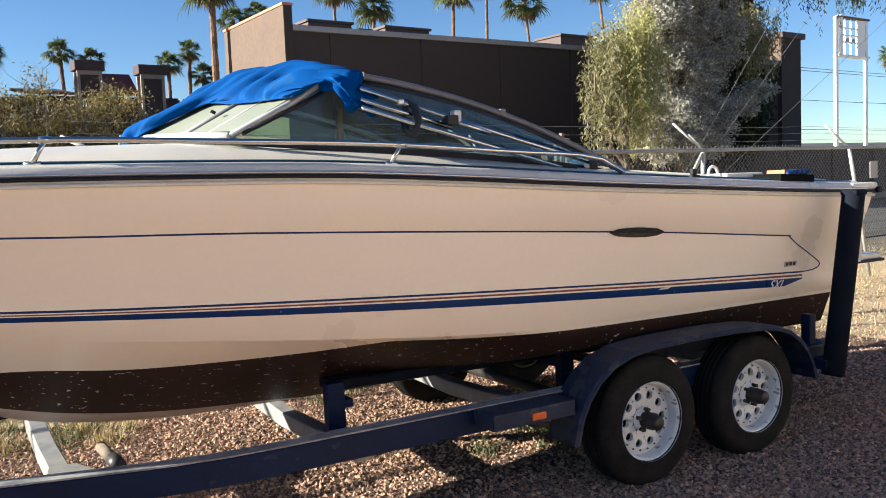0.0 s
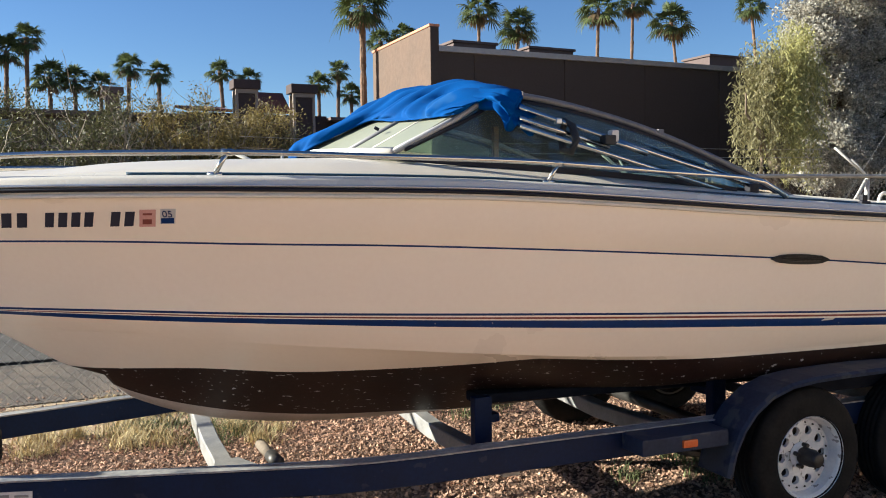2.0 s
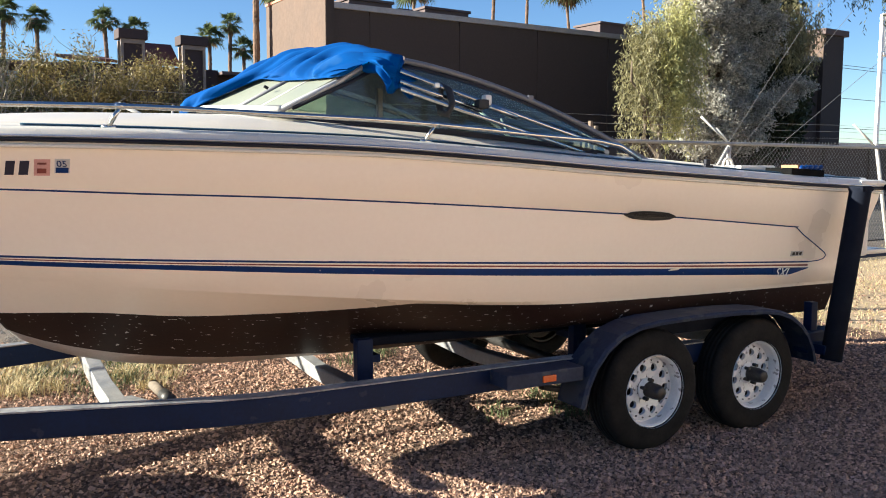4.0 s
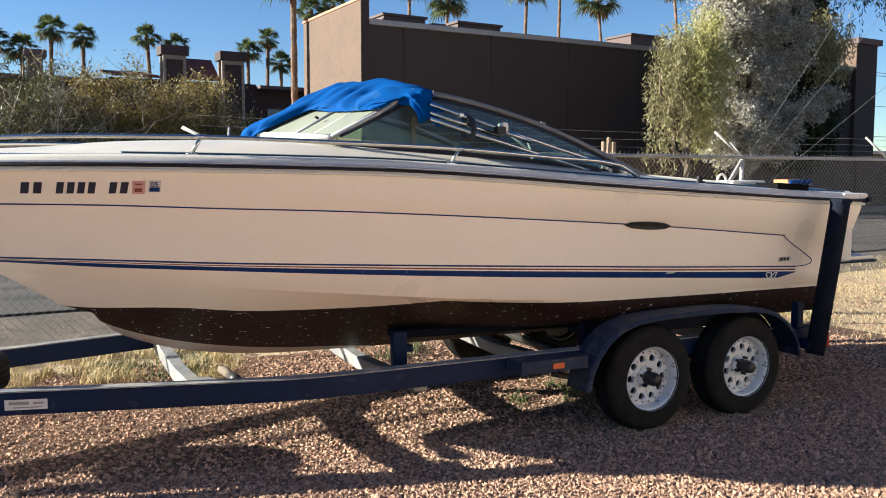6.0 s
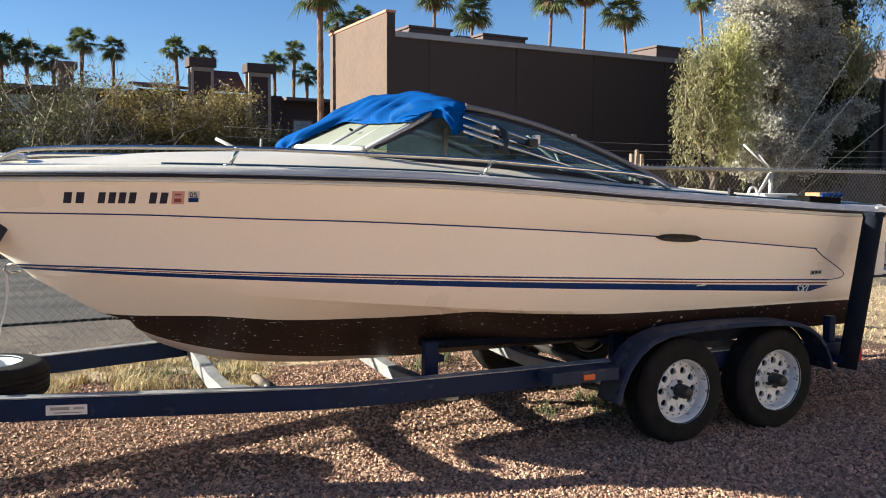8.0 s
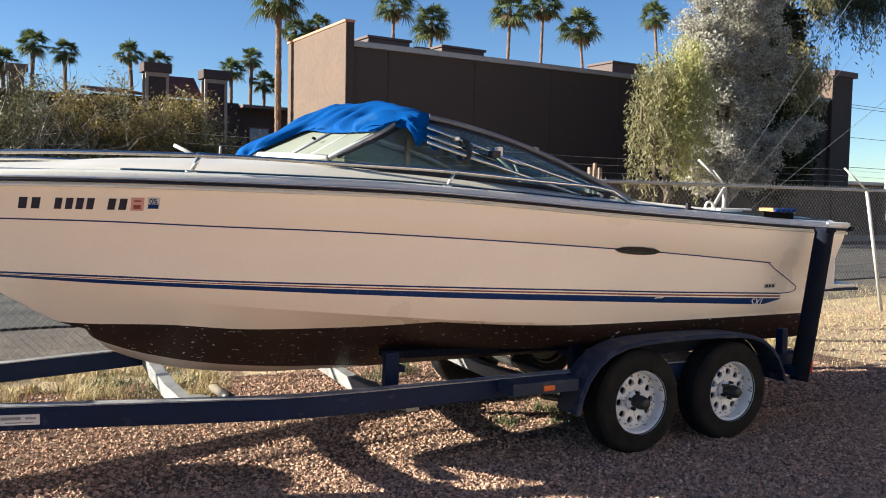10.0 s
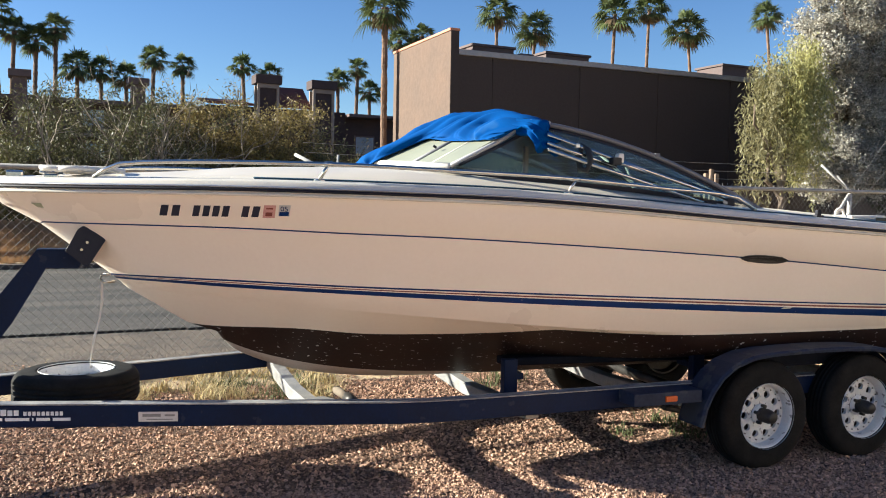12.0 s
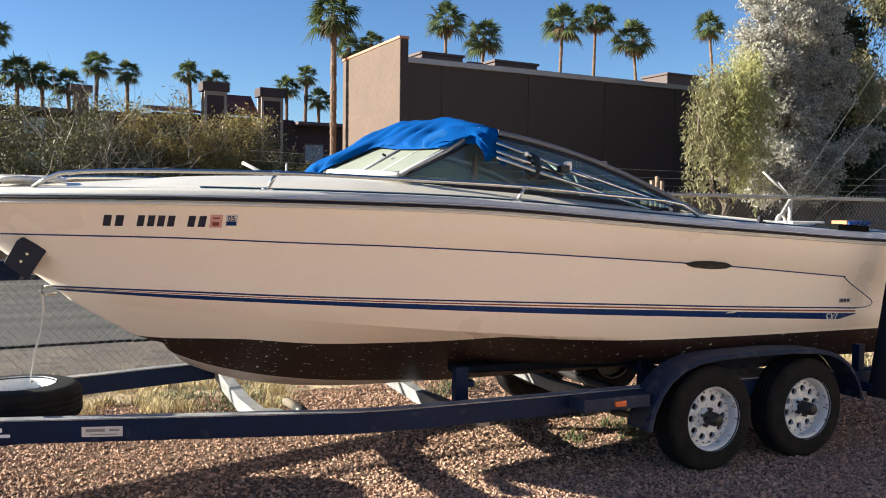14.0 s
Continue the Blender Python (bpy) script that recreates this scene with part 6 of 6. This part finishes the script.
def palm(x, y, h, crown, bend=0.0, seed=0, rad=0.17, group="palms along the motel"):
    ob = thing("palm_tree", "tall fan palm with shaggy green crown and bare trunk", "palm tree", group, at=SITE @ pose(x, y, 0))
    part("trunk", trunk_mesh(h, rad * 1.25, rad, bend, seed), M["palmtrunk"], ob)
    for me, nm in zip(PALMS[seed % 5], ("crown", "dead_fronds")):
        o = new(nm, me)
        o.parent = ob
        o.matrix_basis = pose(0, 0, h, 0, 0, seed * 77) @ Matrix.Scale(crown / 3.4, 4)
    return ob


# x, y, height of the crown's middle, crown width, lean
spots = [(-12.7, 55, 11.6, 55, 0), (-11.9, 55, 9.6, 70, -1.5), (-10.1, 55, 10.0, 70, -0.8), (-8.6, 55, 11.9, 68, -0.4), (-6.1, 55, 12.8, 68, -0.5), (-4.9, 55, 11.6, 48, 0.3), (-3.7, 55, 11.1, 55, 0.2), (-2.6, 55, 12.0, 52, 0.1), (-1.4, 55, 9.7, 60, 0), (0.0, 55, 9.6, 50, 0), (1.5, 55, 9.3, 50, 0), (3.2, 55, 10.6, 48, 0.2), (5.0, 55, 10.3, 44, 0), (8.9, 55, 10.6, 46, -0.3), (10.8, 55, 10.2, 42, 0.2), (15.7, 55, 10.1, 46, 0), (17.2, 55, 11.1, 42, 0.2), (18.1, 55, 9.5, 46, 0), (20.4, 55, 13.4, 54, 0), (22.2, 55, 13.9, 50, 0), (28.5, 55, 16.3, 76, 0), (32.0, 55, 15.4, 82, 0.4), (39.7, 55, 17.4, 88, 0.3), (43.2, 55, 18.2, 80, 0.2), (47.3, 55, 16.9, 90, -0.9), (56.5, 55, 19.0, 74, -1.0), (-15.5, 55, 11.2, 60, 0.3), (-18.0, 55, 12.5, 60, 0.3)]
for i, (x, y, z, w, lean) in enumerate(spots):
    palm(x, y, z, w * 57 / 1520 * 1.45, lean, i, 0.115)
palm(10.5, 33, 10.4, 3.2, 0.0, 31, 0.13)
palm(139.4, 70, 19.2, 6.0, 0.6, 32, 0.36, "palms down the street")
palm(150.6, 70, 19.3, 6.0, -1.2, 33, 0.36, "palms down the street")
palm(144.6, 70, 8.2, 5.0, 0, 34, 0.4, "palms down the street")


# ---------------------------------------------------------------- trees and shrubs
def leaves(name, centres, size, material, parent, label="", droop=0.0, seed=1, aspect=0.45):
    """Small diamond leaves round the given points."""
    r = np.random.default_rng(seed)
    c = np.array(centres)
    n = len(c)
    d = r.normal(size=(n, 3))
    d[:, 2] = d[:, 2] * (1 - droop) - droop * 2.2
    d /= np.linalg.norm(d, axis=1)[:, None]
    s = np.cross(d, r.normal(size=(n, 3)))
    s /= np.linalg.norm(s, axis=1)[:, None] + 1e-9
    L = size * r.uniform(0.6, 1.4, n)[:, None]
    v = np.stack([c, c + d * L * 0.5 + s * L * aspect * 0.5, c + d * L, c + d * L * 0.5 - s * L * aspect * 0.5], 1).reshape(-1, 3)
    f = np.arange(4 * n).reshape(-1, 4)
    me = bpy.data.meshes.new(name)
    me.from_pydata(v.tolist(), [], f.tolist())
    me.update()
    return link(name, me, material, parent, label)


def limbs(bm, base, tip, r0, r1, seed, wob=0.25, n=7):
    r = np.random.default_rng(seed)
    a, b = Vector(base), Vector(tip)
    pts = [a.lerp(b, i / (n - 1)) + Vector(r.normal(size=3)) * wob * math.sin(math.pi * i / (n - 1)) for i in range(n)]
    tube(bm, pts, r0, 7, taper=r1 / r0)
    return pts


def crown_points(r, centre, radii, n, shell=0.55):
    d = r.normal(size=(n, 3))
    d /= np.linalg.norm(d, axis=1)[:, None]
    q = shell + (1 - shell) * r.uniform(size=(n, 1)) ** 0.6
    return np.array(centre) + d * q * np.array(radii)


def clumped(r, blobs, per, leafs, spread):
    """Leaf places in small clumps over the shells of several blobs."""
    out = []
    for centre, radii, k in blobs:
        cl = crown_points(r, centre, radii, int(per * k))
        for c in cl:
            out.append(c + r.normal(size=(leafs, 3)) * spread)
    return np.concatenate(out)


def tufts(r, blobs, per, leafs, size, floor=1.6):
    """Leaf places gathered in rounded tufts over several crowns, with gaps between the tufts."""
    out = []
    for centre, radii, k in blobs:
        for c in crown_points(r, centre, radii, int(per * k), 0.45):
            q = size * r.uniform(0.6, 1.35)
            d = r.normal(size=(leafs, 3))
            d /= np.linalg.norm(d, axis=1)[:, None]
            out.append(c + d * q * r.uniform(0.35, 1.0, (leafs, 1)) * np.array([1.0, 1.0, 0.85]))
    out = np.concatenate(out)
    return out[out[:, 2] > floor]


def strands(r, n, spot, top, length, m, spread):
    """Leaf places along hanging strands; spot, top and length are functions of r."""
    out = []
    for i in range(n):
        x, y = spot(r)
        z, ln = top(r, x), length(r, x)
        t = r.uniform(size=m)
        sway = r.normal(size=2) * 0.10
        out.append(np.stack([x + sway[0] * t + r.normal(size=m) * spread, y + sway[1] * t + r.normal(size=m) * spread, z - ln * t], -1))
    return np.concatenate(out)


r = np.random.default_rng(11)
silver = thing("silver_tree", "large tree with silvery grey foliage beyond the street", "tree", at=SITE)
bm = bmesh.new()
tips = [(25.0, 20.5, 6), (23.2, 20, 7.5), (27.0, 20.5, 7), (26.0, 21, 10), (27.5, 21, 9), (29.4, 19.6, 4.9), (24, 20, 10.5)]
tube(bm, [(25.6, 20.6, 0), (25.5, 20.6, 1.2), (25.7, 20.6, 2.2)], 0.34, 9, taper=0.8)
for i, t in enumerate(tips):
    limbs(bm, (25.7, 20.6, 2.0), t, 0.2, 0.04, 50 + i, 0.3)
part("trunk", bm, M["bark"], silver, "grey forked trunk and limbs")
blobs = [((24.6, 20.3, 5.6), (2.3, 1.5, 2.5), 1.0), ((25.0, 20.2, 9.0), (2.4, 1.6, 2.9), 1.0), ((26.6, 20.3, 7.4), (1.9, 1.5, 2.6), 0.8), ((23.8, 19.6, 3.3), (1.9, 1.2, 1.5), 0.7), ((26.3, 19.9, 3.6), (1.5, 1.2, 1.5), 0.5), ((28.3, 19.5, 4.4), (1.2, 0.7, 0.45), 0.10), ((29.4, 19.4, 5.0), (0.7, 0.5, 0.35), 0.06), ((26.6, 20.4, 11.2), (2.2, 1.4, 1.8), 0.55), ((23.6, 19.9, 7.2), (1.1, 1.0, 1.6), 0.4)]
leaves("foliage", tufts(r, blobs, 165, 190, 0.44), 0.12, M["silverleaf"], silver, seed=4, aspect=0.5)
dark = thing("dark_tree", "dense dark green tree against the brown wall", "tree", at=SITE)
bm = bmesh.new()
tube(bm, [(30.6, 23, 0), (30.5, 23, 2), (30.7, 23, 3.5)], 0.3, 9, taper=0.7)
for i, t in enumerate(((29.4, 23, 6), (32, 23, 7), (31.5, 23, 10), (35, 22, 13.6))):
    limbs(bm, (30.7, 23, 3.2), t, 0.18, 0.04, 70 + i, 0.3)
part("trunk", bm, M["bark"], dark)
blobs = [((31.2, 22.6, 5.4), (2.6, 1.4, 3.2), 1.2), ((30.6, 23, 9.4), (2.8, 1.8, 2.6), 0.9), ((30.2, 22.6, 2.8), (2.6, 1.2, 1.5), 0.6), ((33.4, 23.4, 4.4), (2.2, 1.1, 2.8), 0.6), ((34.2, 22.6, 13.0), (4.0, 1.6, 1.1), 0.6), ((29.2, 22.0, 6.5), (1.3, 1.0, 4.2), 0.8), ((31.0, 21.6, 4.6), (1.9, 0.8, 2.4), 0.7)]
leaves("foliage", tufts(r, blobs, 260, 60, 0.5), 0.24, M["darkleaf"], dark, seed=5)
swags = [(31.6 + 0.74 * k + 0.2 * math.sin(5.1 * k), 1.3 + 1.2 * abs(math.sin(1.7 * k + 0.6))) for k in range(14)]   # where the boughs hang, and how far
over = np.concatenate([strands(r, 30, lambda q: (cx + q.normal() * 0.28, q.uniform(20.2, 21.6)), lambda q, x: 12.6 + q.normal() * 0.4, lambda q, x: (0.5 + 0.9 * q.uniform()) * drop * (1.25 - 0.4 * min(1.5, abs(x - cx) / 0.4)), 52, 0.07) for cx, drop in swags])
leaves("hanging_foliage", over, 0.20, M["darkleaf"], dark, "drooping dark foliage strands", droop=0.75, seed=6, aspect=0.22)
# lighter olive strands paint the sun on this tree's outer sprays
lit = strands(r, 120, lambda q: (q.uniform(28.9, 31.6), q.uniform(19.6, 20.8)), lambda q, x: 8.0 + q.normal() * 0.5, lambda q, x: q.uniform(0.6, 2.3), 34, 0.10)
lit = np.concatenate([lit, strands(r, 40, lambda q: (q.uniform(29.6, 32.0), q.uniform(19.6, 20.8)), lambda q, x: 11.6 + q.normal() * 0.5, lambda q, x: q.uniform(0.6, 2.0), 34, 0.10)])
leaves("sunlit_foliage", lit, 0.22, M["pepperdark"], dark, "sprays coloured lighter olive for sunlight", droop=0.7, seed=8, aspect=0.22)
pepper = thing("pepper_tree", "drooping yellow-green tree in front of the brown hall", "tree", at=SITE @ pose(-1.15, -1.5, 0))
bm = bmesh.new()
tube(bm, [(21.2, 20, 0), (21.1, 20, 1.0), (21.2, 20, 2.0)], 0.2, 8, taper=0.8)
for i, t in enumerate(((19.7, 20, 5.2), (20.9, 20, 7.0), (21.8, 20, 6.2), (20.1, 20, 4.0))):
    limbs(bm, (21.2, 20, 1.8), t, 0.11, 0.03, 90 + i, 0.25)
part("trunk", bm, M["bark"], pepper)


def pepper_top(q, x):
    """Uneven crown line: highest right of the middle, stepping down to the outer skirt."""
    u = (x - 21.6) / 1.9
    return 6.75 - 2.2 * min(1.6, abs(u)) ** 2.2 + 0.45 * math.sin(5.3 * x) + q.normal() * 0.45


# sun and shade on the crown are put into two leaf colours
for name, n, x0, x1, y0, y1, key, label, seed in (("foliage", 200, 20.6, 22.5, 19.0, 20.8, "pepperleaf", "hanging foliage coloured yellow-green for sunlight", 7), ("shaded_foliage", 80, 19.8, 20.9, 19.4, 20.9, "pepperdark", "hanging foliage coloured darker for shade", 17)):
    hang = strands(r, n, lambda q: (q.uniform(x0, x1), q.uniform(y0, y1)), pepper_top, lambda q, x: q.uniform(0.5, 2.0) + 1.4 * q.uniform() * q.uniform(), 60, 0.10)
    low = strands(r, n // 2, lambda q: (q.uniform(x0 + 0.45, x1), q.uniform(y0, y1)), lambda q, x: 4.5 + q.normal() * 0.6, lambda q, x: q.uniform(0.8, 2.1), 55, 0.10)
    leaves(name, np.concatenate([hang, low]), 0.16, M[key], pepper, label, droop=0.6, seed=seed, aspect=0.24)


def branching(q, fine, stems, base, w, h, depth_most, ends):
    """Crooked stems that fork again and again; the middles of the outer twigs go into ends."""

    def grow(bm, p, d, ln, rad, depth):
        pts = [p]
        for i in range(4):
            d = (d + Vector(q.normal(size=3)) * 0.20 + Vector((0, 0, 0.06))).normalized()
            pts.append(pts[-1] + d * ln / 4)
        tube(bm, pts, rad, 5 if depth < 1 else 3, taper=0.6)
        if depth >= depth_most - 1:
            ends.extend(pts[1:])
        if depth < depth_most:
            for i in range(3):
                k = pts[int(q.integers(1, 5))]
                nd = (d + Vector((q.normal() * 0.75, q.normal() * 0.45, q.normal() * 0.5 + 0.05))).normalized()
                grow(fine, k, nd, ln * q.uniform(0.5, 0.8), max(rad * 0.55, 0.005), depth + 1)

    out = []
    for i in range(stems):
        bm = bmesh.new()
        lean = (2 * (i + 0.5) / stems - 1) * w / h * 1.5 + q.normal() * 0.1
        grow(bm, Vector(base) + Vector((q.normal() * 0.2, q.normal() * 0.15, 0)), Vector((lean, q.normal() * 0.3, 1)).normalized(), h * 0.50, 0.045, 0)
        out.append(bm)
    return out


def shrub(x, y, w, h, seed, material, n=28, group="shrubs across the street", label="tangled olive-brown desert shrub with bare twigs"):
    q = np.random.default_rng(seed)
    ob = thing("shrub", label, "shrub", group, at=SITE)
    fine, ends = bmesh.new(), []
    for bm in branching(q, fine, 6, (x, y, 0), w, h, 3, ends):
        part("branch", bm, M["bark"], ob, "crooked grey-brown branch")
    tagged(part("brushwood", fine, M["twig"], ob), "tangle of thin pale twigs", kind="stuff")
    tips = np.array([tuple(e) for e in ends if e.z < h * 0.93 + 0.25 * q.normal()])
    tips = tips[q.uniform(size=len(tips)) < 0.72]
    spots = np.repeat(tips, n, 0) + q.normal(size=(len(tips) * n, 3)) * np.array([0.13, 0.13, 0.10])
    fill = clumped(q, [((x + q.normal() * w * 0.4, y, h * q.uniform(0.12, 0.5)), (w * 0.5, 0.7, h * 0.16), 1.0) for _ in range(5)], 45, 24, 0.16)
    spots = np.concatenate([spots, fill])
    leaves("foliage", spots[spots[:, 2] > 0.1], 0.085, material, ob, seed=seed, aspect=0.32)
    return ob


for i, (x, w, h, key) in enumerate(((-4.7, 1.2, 4.0, "shrubgreen"), (-3.5, 1.6, 4.8, "shrubgreen"), (-2.2, 1.7, 4.9, "shrubgreen"), (-0.9, 1.6, 4.6, "shrubgreen"), (0.3, 1.6, 4.7, "shrubleaf"), (1.3, 1.5, 4.8, "shrubleaf"), (2.3, 1.3, 4.4, "shrubleaf"), (3.1, 1.0, 3.6, "shrubgreen"), (4.1, 1.2, 2.9, "shrubleaf"), (5.8, 1.6, 2.6, "shrubgreen"))):
    shrub(x, 19.0 + 0.4 * (i % 3), w, h, 100 + i, M[key])
for i in range(5):
    shrub(7.0 + i * 2.4, 33 + i, 2.0, 4.4 - 0.3 * i, 130 + i, M["shrubgreen"], 16, "shrubs by the motel", "dark shrub beside the motel")
M["palebark"] = mat("pale_smooth_bark", (0.36, 0.29, 0.21), (0.19, 0.15, 0.11), 0.85, scale=5, fine=40, bump=0.2)


def bare_tree(x, y, h, seed):
    """A leafless many-stemmed tree of pale crooked branches and fine twigs."""
    q = np.random.default_rng(seed)
    ob = thing("bare_tree", "leafless pale-branched tree among the shrubs", "tree", at=SITE)
    fine = bmesh.new()
    for bm in branching(q, fine, 5, (x, y, 0), 2.4, h, 3, []):
        part("stem", bm, M["palebark"], ob, "pale crooked stem")
    tagged(part("fine_brush", fine, M["palebark"], ob), "fine bare twigs", kind="stuff")
    return ob


bare_tree(-2.0, 17.9, 4.9, 3)
bare_tree(-0.7, 18.2, 5.2, 9)
